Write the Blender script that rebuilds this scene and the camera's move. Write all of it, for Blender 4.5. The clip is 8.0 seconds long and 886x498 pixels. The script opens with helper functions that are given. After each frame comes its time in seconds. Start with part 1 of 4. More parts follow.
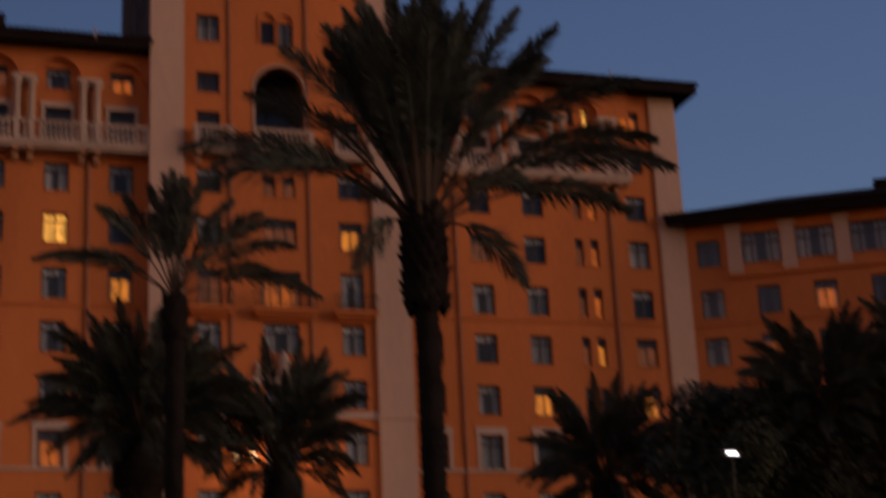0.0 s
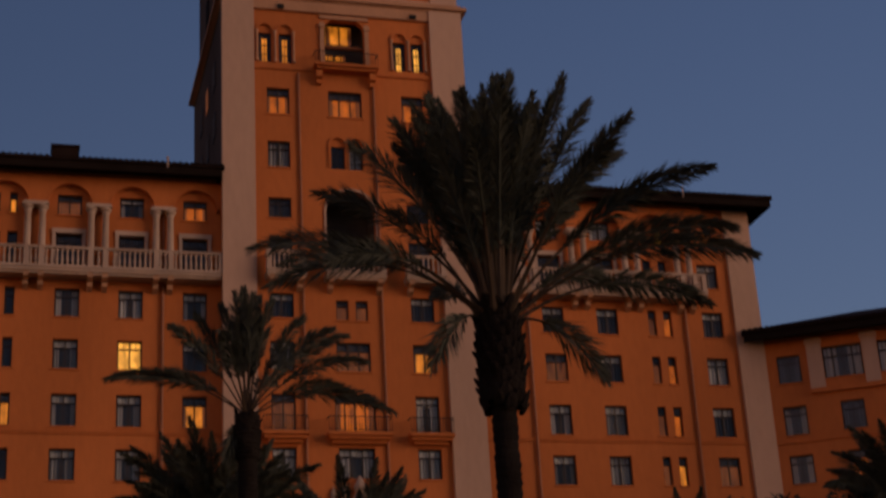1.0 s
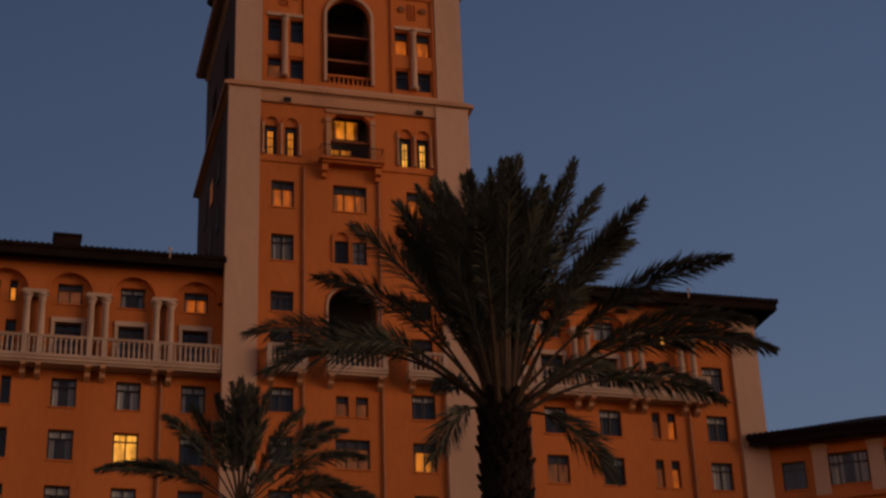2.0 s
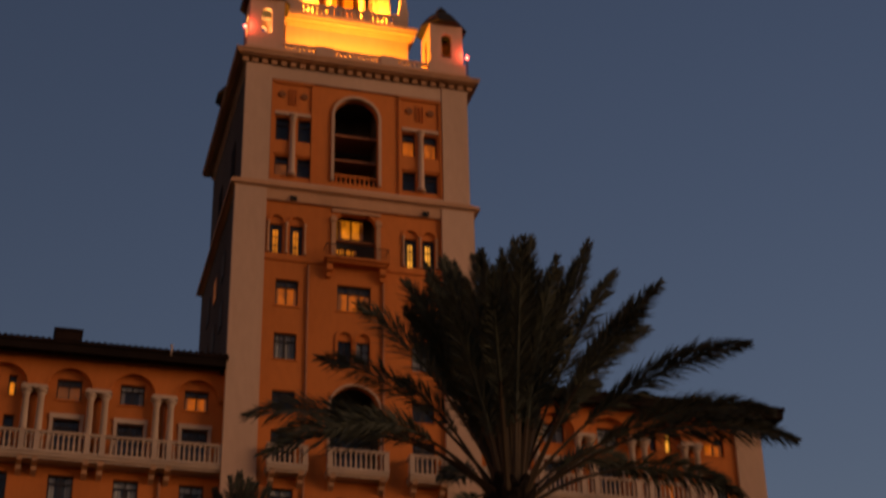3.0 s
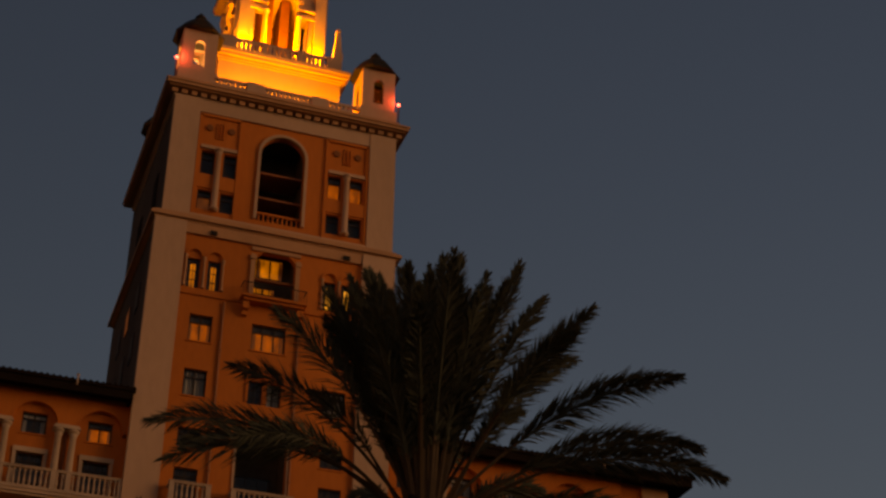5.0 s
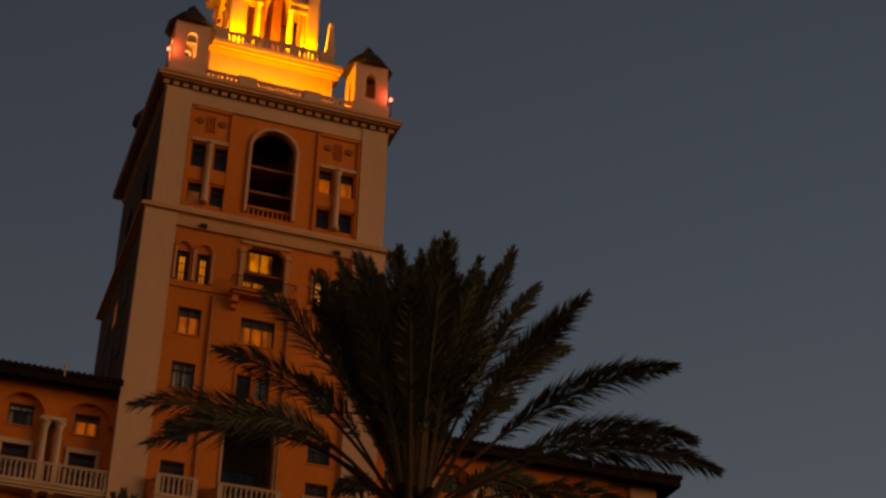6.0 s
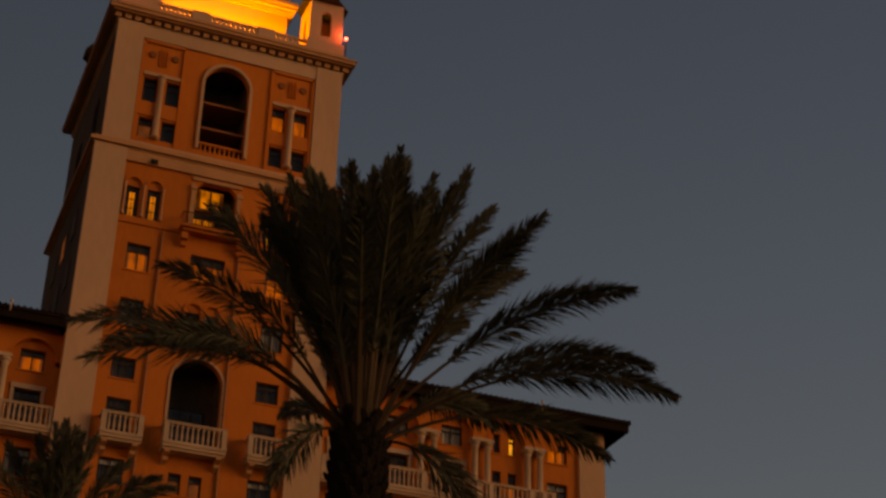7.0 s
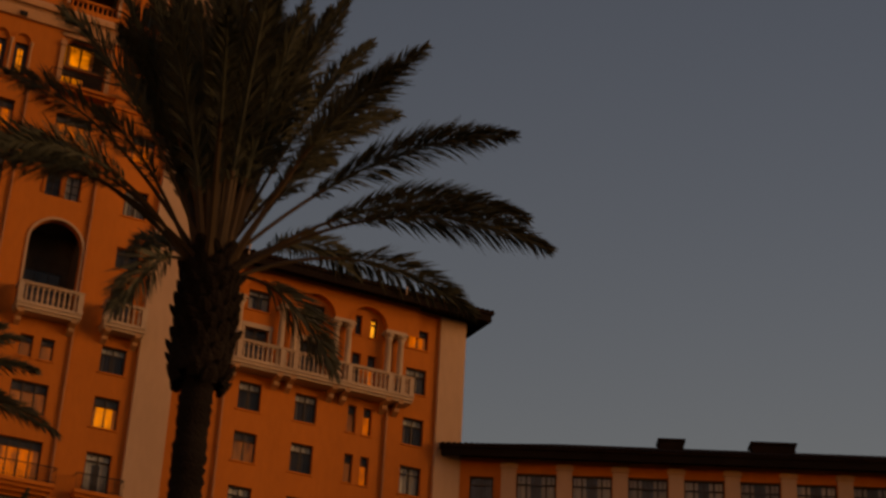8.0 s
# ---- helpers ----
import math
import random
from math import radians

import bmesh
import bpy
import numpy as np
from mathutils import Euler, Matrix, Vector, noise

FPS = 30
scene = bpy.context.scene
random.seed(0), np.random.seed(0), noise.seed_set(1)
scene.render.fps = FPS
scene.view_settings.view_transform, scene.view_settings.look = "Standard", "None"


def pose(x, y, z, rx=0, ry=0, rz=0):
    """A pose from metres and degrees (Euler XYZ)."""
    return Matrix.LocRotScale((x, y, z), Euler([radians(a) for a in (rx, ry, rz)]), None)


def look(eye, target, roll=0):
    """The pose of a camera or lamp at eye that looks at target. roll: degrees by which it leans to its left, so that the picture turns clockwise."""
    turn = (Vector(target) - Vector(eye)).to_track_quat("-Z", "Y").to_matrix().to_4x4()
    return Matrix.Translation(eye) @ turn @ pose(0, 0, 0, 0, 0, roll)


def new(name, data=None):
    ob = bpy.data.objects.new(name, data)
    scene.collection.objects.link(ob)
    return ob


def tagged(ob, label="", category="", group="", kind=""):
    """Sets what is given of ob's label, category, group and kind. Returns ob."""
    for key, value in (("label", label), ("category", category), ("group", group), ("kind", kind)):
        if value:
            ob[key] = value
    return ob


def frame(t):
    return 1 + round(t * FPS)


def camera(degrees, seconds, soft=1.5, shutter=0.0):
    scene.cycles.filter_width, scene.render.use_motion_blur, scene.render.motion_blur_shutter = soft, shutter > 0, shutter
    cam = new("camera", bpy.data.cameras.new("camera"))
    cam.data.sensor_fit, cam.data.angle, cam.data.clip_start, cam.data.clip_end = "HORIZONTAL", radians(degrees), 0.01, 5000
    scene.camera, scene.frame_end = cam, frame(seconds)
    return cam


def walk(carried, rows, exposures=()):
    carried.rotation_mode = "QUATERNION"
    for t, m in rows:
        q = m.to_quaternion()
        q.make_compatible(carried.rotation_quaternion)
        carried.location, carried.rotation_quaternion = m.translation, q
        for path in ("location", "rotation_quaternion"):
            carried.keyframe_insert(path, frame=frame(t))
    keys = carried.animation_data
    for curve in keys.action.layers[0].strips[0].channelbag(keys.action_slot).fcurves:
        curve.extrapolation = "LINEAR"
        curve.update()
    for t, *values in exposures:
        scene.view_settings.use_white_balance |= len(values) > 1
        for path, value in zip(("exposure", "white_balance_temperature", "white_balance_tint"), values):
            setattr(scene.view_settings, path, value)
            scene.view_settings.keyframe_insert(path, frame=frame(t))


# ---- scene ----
# ---------------------------------------------------------------- camera
cam = camera(30.14, 8.0, soft=2.6, shutter=0.6)


def carried_pose(x, y, z, yaw, pitch, roll):
    return pose(x, y, z, 0, 0, yaw) @ pose(0, 0, 0, 90 + pitch, 0, 0) @ pose(0, 0, 0, 0, 0, roll)


PATH = [
    (0.0, -0.215, 0.266, 1.564, -18.147, 17.078, -2.784), (0.2, -0.165, 0.441, 1.475, -16.966, 18.981, -3.197), (0.5, -0.088, 0.704, 1.342, -16.165, 19.924, -2.846),
    (1.0, 0.011, 1.108, 1.387, -15.69, 21.66, -3.28), (1.5, 0.143, 1.568, 1.564, -15.515, 23.598, -2.715), (1.7, 0.187, 1.749, 1.599, -15.607, 24.361, -2.401),
    (2.8, 0.341, 2.652, 1.6, -15.852, 27.586, -1.802), (3.0, 0.37, 2.813, 1.599, -15.735, 28.862, -1.185), (3.2, 0.402, 2.97, 1.599, -16.016, 29.572, -0.43),
    (3.5, 0.45, 3.206, 1.599, -16.15, 30.007, -0.097), (4.0, 0.525, 3.55, 1.603, -16.332, 31.186, 0.515), (4.5, 0.566, 3.777, 1.594, -17.152, 31.517, 0.985),
    (4.7, 0.583, 3.854, 1.594, -18.518, 31.108, 0.544), (5.8, 0.699, 4.264, 1.623, -19.342, 30.687, 1.27), (6.0, 0.731, 4.362, 1.637, -19.375, 30.796, 1.442),
    (6.2, 0.771, 4.483, 1.631, -19.351, 30.823, 1.39), (6.5, 0.83, 4.664, 1.621, -20.177, 29.289, 2.029), (7.0, 0.975, 5.04, 1.641, -21.348, 29.002, 1.592),
    (7.2, 1.067, 5.24, 1.64, -21.575, 27.865, 1.634), (7.5, 1.206, 5.539, 1.639, -24.194, 25.936, 1.301), (7.6, 1.269, 5.67, 1.649, -25.332, 25.583, 0.822),
    (7.8, 1.427, 5.999, 1.667, -26.028, 25.435, 1.613), (8.0, 1.586, 6.328, 1.685, -26.54, 25.397, 3.107),
]
EXPOSURES = [(0.0, 0.25, 6000, 20), (1.5, 0.26, 6600, 19), (3.0, 0.14, 7700, 16), (4.0, -0.14, 9300, 15), (4.5, -0.43, 10200, 14), (6.0, -0.19, 11900, 14), (6.5, -0.2, 12500, 14), (7.0, -0.03, 12800, 14), (8.0, 0.3, 13400, 18)]
walk(cam, [(t, carried_pose(*row)) for t, *row in PATH], EXPOSURES)

# ---------------------------------------------------------------- dusk sky and afterglow
world = bpy.data.worlds.new("dusk")
scene.world = world
world.use_nodes = True
wn = world.node_tree.nodes
sky = wn.new("ShaderNodeTexSky")
sky.sky_type = "NISHITA"
sky.sun_disc = False
sky.sun_elevation = radians(1.0)
sky.sun_rotation = radians(227)
sky.ozone_density = 1.6
sky.dust_density = 1.0
tint = wn.new("ShaderNodeMix")
tint.data_type, tint.blend_type = "RGBA", "MULTIPLY"
tint.inputs[0].default_value = 1.0
tint.inputs[7].default_value = (0.92, 0.97, 1.30, 1)
world.node_tree.links.new(sky.outputs[0], tint.inputs[6])
world.node_tree.links.new(tint.outputs[2], wn["Background"].inputs[0])
wn["Background"].inputs[1].default_value = 0.132

glow = bpy.data.lights.new("afterglow", "SUN")
glow.energy = 1.2
glow.angle = radians(36)
glow.color = (1.0, 0.62, 0.38)
sun = new("afterglow", glow)
sun.matrix_world = look((0, 0, 0), (-0.86, 0.56, -0.17))


def lamp(kind, place, aim, energy, color, size=1.0):
    data = bpy.data.lights.new("uplight", kind)
    data.energy, data.color = energy, color
    if kind == "AREA":
        data.size = size
    else:
        data.shadow_soft_size = size
    ob = new("uplight", data)
    ob.matrix_world = look(place, aim)
    return ob


# ---------------------------------------------------------------- materials
def material(name, color, rough=0.8, metal=0.0, var=0.25, scale=1.0, bump=0.0, bscale=20.0, emit=0.0, ecolor=None, per_object=0.0, stretch=(1, 1, 1), spec=0.5):
    m = bpy.data.materials.new(name)
    m.use_nodes = True
    nt = m.node_tree
    b = nt.nodes["Principled BSDF"]
    b.inputs["Roughness"].default_value, b.inputs["Metallic"].default_value = rough, metal
    b.inputs["Specular IOR Level"].default_value = spec
    tc = nt.nodes.new("ShaderNodeTexCoord")
    mp = nt.nodes.new("ShaderNodeMapping")
    mp.inputs["Scale"].default_value = stretch
    geo = nt.nodes.new("ShaderNodeNewGeometry")
    nt.links.new(geo.outputs["Position"], mp.inputs[0])
    n1 = nt.nodes.new("ShaderNodeTexNoise")
    n1.inputs["Scale"].default_value, n1.inputs["Detail"].default_value = 0.35 * scale, 6
    n2 = nt.nodes.new("ShaderNodeTexNoise")
    n2.inputs["Scale"].default_value, n2.inputs["Detail"].default_value = 6 * scale, 4
    for n in (n1, n2):
        nt.links.new(mp.outputs[0], n.inputs["Vector"])
    mix = nt.nodes.new("ShaderNodeMath")
    mix.operation = "MULTIPLY_ADD"
    nt.links.new(n2.outputs[0], mix.inputs[0])
    mix.inputs[1].default_value = 0.4
    nt.links.new(n1.outputs[0], mix.inputs[2])
    ramp = nt.nodes.new("ShaderNodeValToRGB")
    nt.links.new(mix.outputs[0], ramp.inputs[0])
    c = Vector(color)
    ramp.color_ramp.elements[0].position, ramp.color_ramp.elements[1].position = 0.45, 0.95
    ramp.color_ramp.elements[0].color = (*(c * (1 - var)), 1)
    ramp.color_ramp.elements[1].color = (*[min(v * (1 + var * 0.7), 0.95) for v in c], 1)
    out = ramp.outputs[0]
    if per_object:
        info = nt.nodes.new("ShaderNodeObjectInfo")
        mr = nt.nodes.new("ShaderNodeMapRange")
        mr.inputs[3].default_value, mr.inputs[4].default_value = 1 - per_object, 1 + per_object
        nt.links.new(info.outputs["Random"], mr.inputs[0])
        hs = nt.nodes.new("ShaderNodeHueSaturation")
        nt.links.new(mr.outputs[0], hs.inputs["Value"])
        nt.links.new(out, hs.inputs["Color"])
        out = hs.outputs[0]
    nt.links.new(out, b.inputs["Base Color"])
    if bump:
        n3 = nt.nodes.new("ShaderNodeTexNoise")
        n3.inputs["Scale"].default_value, n3.inputs["Detail"].default_value = bscale, 5
        nt.links.new(mp.outputs[0], n3.inputs["Vector"])
        bp = nt.nodes.new("ShaderNodeBump")
        bp.inputs["Strength"].default_value, bp.inputs["Distance"].default_value = bump, 0.05
        nt.links.new(n3.outputs[0], bp.inputs["Height"])
        nt.links.new(bp.outputs[0], b.inputs["Normal"])
    if emit:
        b.inputs["Emission Strength"].default_value = emit
        if ecolor:
            b.inputs["Emission Color"].default_value = (*ecolor, 1)
    return m


STUCCO = material("terracotta_stucco", (0.535, 0.168, 0.047), 0.9, var=0.18, scale=0.5, bump=0.25, bscale=9, stretch=(1, 1, 0.35), spec=0.2)
PALE = material("pale_stucco", (0.51, 0.345, 0.255), 0.9, var=0.14, scale=0.5, bump=0.2, bscale=9, stretch=(1, 1, 0.3), spec=0.2)
TRIM = material("weathered_trim", (0.49, 0.275, 0.165), 0.9, var=0.2, scale=0.8, bump=0.25, bscale=9, spec=0.2)
RUST = material("brown_medallion", (0.24, 0.095, 0.045), 0.9, var=0.3, scale=2, spec=0.2)
# side-wall stucco, darkened and greyed in its colour to stand for shade
FLANK = material("shade_darkened_render", (0.075, 0.056, 0.048), 0.95, var=0.3, scale=0.6, bump=0.3, bscale=7, stretch=(1, 1, 0.3), spec=0.15)
STONE = material("cast_stone", (0.47, 0.355, 0.28), 0.85, var=0.2, scale=1.2, bump=0.3, bscale=14, spec=0.2)
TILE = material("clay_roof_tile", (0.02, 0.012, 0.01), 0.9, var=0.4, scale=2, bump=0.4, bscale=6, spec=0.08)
SOFFIT = material("near_black_soffit", (0.016, 0.011, 0.009), 0.9, var=0.3, scale=2, spec=0.06)
WOOD = material("dark_window_wood", (0.028, 0.017, 0.013), 0.55, var=0.3, scale=3)
PIPE = material("painted_pipe", (0.32, 0.115, 0.045), 0.6, var=0.2, scale=2)
IRON = material("wrought_iron", (0.02, 0.018, 0.016), 0.5, 0.6, var=0.2)
# dark colour standing for shade inside rooms and loggias
ROOM = material("painted_interior_shade", (0.06, 0.052, 0.048), 0.9, var=0.5, scale=2)
# pale colour imitating sky reflected in the transom lights
SHEEN = material("pale_sky_sheen", (0.74, 0.72, 0.7), 0.9, var=0.1, scale=3, per_object=0.2)
CLOTH = material("pale_curtain", (0.50, 0.49, 0.49), 0.95, var=0.2, scale=3, per_object=0.35, stretch=(14, 14, 0.2))
CLOTH_DARK = material("dusky_curtain", (0.09, 0.08, 0.08), 0.95, var=0.3, scale=3, per_object=0.4, stretch=(14, 14, 0.2))
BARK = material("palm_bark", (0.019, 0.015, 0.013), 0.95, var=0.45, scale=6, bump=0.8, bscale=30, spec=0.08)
DEADLEAF = material("dry_frond", (0.035, 0.026, 0.017), 0.9, var=0.4, scale=8, spec=0.08)
FROND = material("palm_leaf", (0.084, 0.09, 0.07), 0.75, var=0.45, scale=4, per_object=0.25, spec=0.08)
SLATE = material("dark_cap_tile", (0.02, 0.018, 0.017), 0.8, var=0.3, scale=3, spec=0.2)
STALK = material("palm_stalk", (0.085, 0.06, 0.042), 0.6, var=0.3, scale=5, spec=0.08)
LEAF = material("tree_leaf", (0.06, 0.064, 0.04), 0.65, var=0.5, scale=4, spec=0.08)
GRASS = material("lawn", (0.045, 0.06, 0.025), 0.95, var=0.4, scale=0.4, bump=0.6, bscale=40)


def lit_material(name, color, strength, var):
    m = bpy.data.materials.new(name)
    m.use_nodes = True
    nt = m.node_tree
    b = nt.nodes["Principled BSDF"]
    b.inputs["Base Color"].default_value = (0.16, 0.11, 0.07, 1)
    b.inputs["Roughness"].default_value = 0.9
    geo = nt.nodes.new("ShaderNodeNewGeometry")
    mp = nt.nodes.new("ShaderNodeMapping")
    mp.inputs["Scale"].default_value = (1, 1, 0.4)
    nt.links.new(geo.outputs["Position"], mp.inputs[0])
    n = nt.nodes.new("ShaderNodeTexNoise")
    n.inputs["Scale"].default_value, n.inputs["Detail"].default_value = 2.2, 4
    nt.links.new(mp.outputs[0], n.inputs["Vector"])
    mr = nt.nodes.new("ShaderNodeMapRange")
    mr.inputs[1].default_value, mr.inputs[2].default_value = 0.3, 0.7
    mr.inputs[3].default_value, mr.inputs[4].default_value = strength * (1 - var), strength * (1 + var)
    nt.links.new(n.outputs[0], mr.inputs[0])
    b.inputs["Emission Color"].default_value = (*color, 1)
    nt.links.new(mr.outputs[0], b.inputs["Emission Strength"])
    return m


LIT = {
    "amber": lit_material("amber_lit_room", (1.0, 0.20, 0.008), 0.32, 0.7),
    "dim": lit_material("dim_lit_room", (1.0, 0.25, 0.05), 0.085, 0.7),
    "gold": lit_material("gold_lit_room", (1.0, 0.29, 0.018), 0.5, 0.65),
    "bright": lit_material("bright_lit_room", (1.0, 0.42, 0.05), 0.9, 0.6),
}
RED = lit_material("red_lamp_glass", (1.0, 0.16, 0.12), 7.5, 0.0)
WHITE = lit_material("white_lamp_glass", (1.0, 0.93, 0.82), 4.0, 0.0)
WARM = lit_material("warm_lamp_glass", (1.0, 0.6, 0.25), 4.0, 0.0)

GLASS = bpy.data.materials.new("window_glass")
GLASS.use_nodes = True
_n, _l = GLASS.node_tree.nodes, GLASS.node_tree.links
_n.remove(_n["Principled BSDF"])
_t, _g, _m, _f = _n.new("ShaderNodeBsdfTransparent"), _n.new("ShaderNodeBsdfGlossy"), _n.new("ShaderNodeMixShader"), _n.new("ShaderNodeFresnel")
_t.inputs[0].default_value = (0.9, 0.92, 0.9, 1)
_g.inputs["Roughness"].default_value = 0.06
_f.inputs[0].default_value = 1.6
_l.new(_f.outputs[0], _m.inputs[0])
_l.new(_t.outputs[0], _m.inputs[1])
_l.new(_g.outputs[0], _m.inputs[2])
_l.new(_m.outputs[0], _n["Material Output"].inputs[0])


# ---------------------------------------------------------------- mesh helpers
def box(bm, x0, x1, y0, y1, z0, z1):
    v = [bm.verts.new(p) for p in ((x0, y0, z0), (x1, y0, z0), (x1, y1, z0), (x0, y1, z0), (x0, y0, z1), (x1, y0, z1), (x1, y1, z1), (x0, y1, z1))]
    for f in ((0, 3, 2, 1), (4, 5, 6, 7), (0, 1, 5, 4), (1, 2, 6, 5), (2, 3, 7, 6), (3, 0, 4, 7)):
        bm.faces.new([v[i] for i in f])


def boxes(*dims):
    bm = bmesh.new()
    for d in dims:
        box(bm, *d)
    return bm


def lathe(bm, profile, cx=0.0, cy=0.0, cz=0.0, n=12, turn=0.0):
    rings = []
    for r, z in profile:
        rings.append([bm.verts.new((cx + r * math.cos(turn + 2 * math.pi * k / n), cy + r * math.sin(turn + 2 * math.pi * k / n), cz + z)) for k in range(n)])
    for a, b in zip(rings, rings[1:]):
        for k in range(n):
            bm.faces.new((a[k], a[(k + 1) % n], b[(k + 1) % n], b[k]))
    bm.faces.new(rings[0][::-1])
    bm.faces.new(rings[-1])


def mesh_of(name, bm, mat):
    me = bpy.data.meshes.new(name)
    bm.to_mesh(me)
    bm.free()
    me.materials.append(mat)
    return me


def part(name, bm, mat, parent, label="", at=None):
    me = bm if isinstance(bm, bpy.types.Mesh) else mesh_of(name, bm, mat)
    ob = new(name, me)
    ob.parent = parent
    if at is not None:
        ob.matrix_basis = at
    if label:
        tagged(ob, label)
    return ob


def thing(name, label, category, at=None, group="", kind=""):
    ob = new(name)
    ob.empty_display_size = 0.3
    if at is not None:
        ob.matrix_basis = at
    return tagged(ob, label, category, group, kind)


def smooth(ob):
    for p in ob.data.polygons:
        p.use_smooth = True
    return ob


def arch_points(cx, r, zs, n=14):
    return [(cx - r * math.cos(math.pi * k / n), zs + r * math.sin(math.pi * k / n)) for k in range(n + 1)]


def wall_with_openings(x0, x1, z0, z1, y, holes, depth=0.45, thick=0.6, bottom=True):
    """A wall sheet at y facing -y. holes: (x0, x1, z0, z1, arched), each cut through and given reveals of that depth."""
    bm = bmesh.new()
    xs = sorted({x0, x1, *[h[0] for h in holes], *[h[1] for h in holes]})
    zs = sorted({z0, z1, *[h[2] for h in holes], *[h[3] for h in holes]})
    xs = [x for x in xs if x0 <= x <= x1]
    zs = [z for z in zs if z0 <= z <= z1]

    def quad(*p):
        bm.faces.new([bm.verts.new(q) for q in p])

    for a, b in zip(zs, zs[1:]):
        run = None
        for c, d in zip(xs, xs[1:]):
            mx, mz = (c + d) / 2, (a + b) / 2
            inside = any(h[0] < mx < h[1] and h[2] < mz < h[3] for h in holes)
            if inside:
                if run is not None:
                    quad((run, y, a), (c, y, a), (c, y, b), (run, y, b))
                    run = None
            elif run is None:
                run = c
        if run is not None:
            quad((run, y, a), (x1, y, a), (x1, y, b), (run, y, b))
    for h in holes:
        l, r, lo, hi = h[:4]
        yb = y + depth
        if len(h) > 4 and h[4]:
            rad = (r - l) / 2
            pts = arch_points((l + r) / 2, rad, hi - rad)
            for p, q in zip(pts, pts[1:]):
                quad((p[0], y, p[1]), (q[0], y, q[1]), (q[0], y, hi), (p[0], y, hi))
                quad((p[0], y, p[1]), (p[0], yb, p[1]), (q[0], yb, q[1]), (q[0], y, q[1]))
            top = hi - rad
        else:
            top = hi
            quad((l, y, hi), (l, yb, hi), (r, yb, hi), (r, y, hi))
        quad((l, y, lo), (l, yb, lo), (l, yb, top), (l, y, top))
        quad((r, y, lo), (r, y, top), (r, yb, top), (r, yb, lo))
        if bottom:
            quad((l, y, lo), (r, y, lo), (r, yb, lo), (l, yb, lo))
    # the wall's other faces
    yb = y + thick
    quad((x0, y, z0), (x0, y, z1), (x0, yb, z1), (x0, yb, z0))
    quad((x1, y, z0), (x1, yb, z0), (x1, yb, z1), (x1, y, z1))
    quad((x0, y, z1), (x1, y, z1), (x1, yb, z1), (x0, yb, z1))
    bmesh.ops.recalc_face_normals(bm, faces=bm.faces)
    return bm


def arch_band(cx, r, zs, y0, y1, width, legs=0.0, n=18):
    """A moulded arch round an opening: inner radius r, band width, from y0 (front) to y1."""
    bm = bmesh.new()
    inner, outer = arch_points(cx, r, zs, n), arch_points(cx, r + width, zs, n)
    if legs:
        inner = [(cx - r, zs - legs)] + inner + [(cx + r, zs - legs)]
        outer = [(cx - r - width, zs - legs)] + outer + [(cx + r + width, zs - legs)]
    ring = []
    for i, o in zip(inner, outer):
        ring.append([bm.verts.new((i[0], y0, i[1])), bm.verts.new((o[0], y0, o[1])), bm.verts.new((o[0], y1, o[1])), bm.verts.new((i[0], y1, i[1]))])
    for a, b in zip(ring, ring[1:]):
        for k in range(4):
            bm.faces.new((a[k], a[(k + 1) % 4], b[(k + 1) % 4], b[k]))
    bm.faces.new(ring[0]), bm.faces.new(ring[-1][::-1])
    bmesh.ops.recalc_face_normals(bm, faces=bm.faces)
    return bm


# ---------------------------------------------------------------- windows
MESHES = {}


def stored(key, make, mat):
    if key not in MESHES:
        MESHES[key] = mesh_of(key[0], make(), mat)
    return MESHES[key]


def window_frame(w, h, arched):
    """The outer frame, one closed band round the opening."""
    t = 0.095
    if arched:
        zs = h - w / 2
        outer, inner = arch_points(0, w / 2, zs, 10), arch_points(0, w / 2 - t, zs, 10)
        outer, inner = [(-w / 2, 0)] + outer + [(w / 2, 0)], [(-w / 2 + t, t)] + inner + [(w / 2 - t, t)]
    else:
        outer, inner = [(-w / 2, 0), (-w / 2, h), (w / 2, h), (w / 2, 0)], [(-w / 2 + t, t), (-w / 2 + t, h - t), (w / 2 - t, h - t), (w / 2 - t, t)]
    bm = bmesh.new()
    ring = [[bm.verts.new((p[0], y, p[1])) for p, y in ((i, 0), (o, 0), (o, 0.09), (i, 0.09))] for i, o in zip(inner, outer)]
    for a, b in zip(ring, ring[1:] + ring[:1]):
        for k in range(4):
            bm.faces.new((a[k], a[(k + 1) % 4], b[(k + 1) % 4], b[k]))
    bmesh.ops.recalc_face_normals(bm, faces=bm.faces)
    return bm


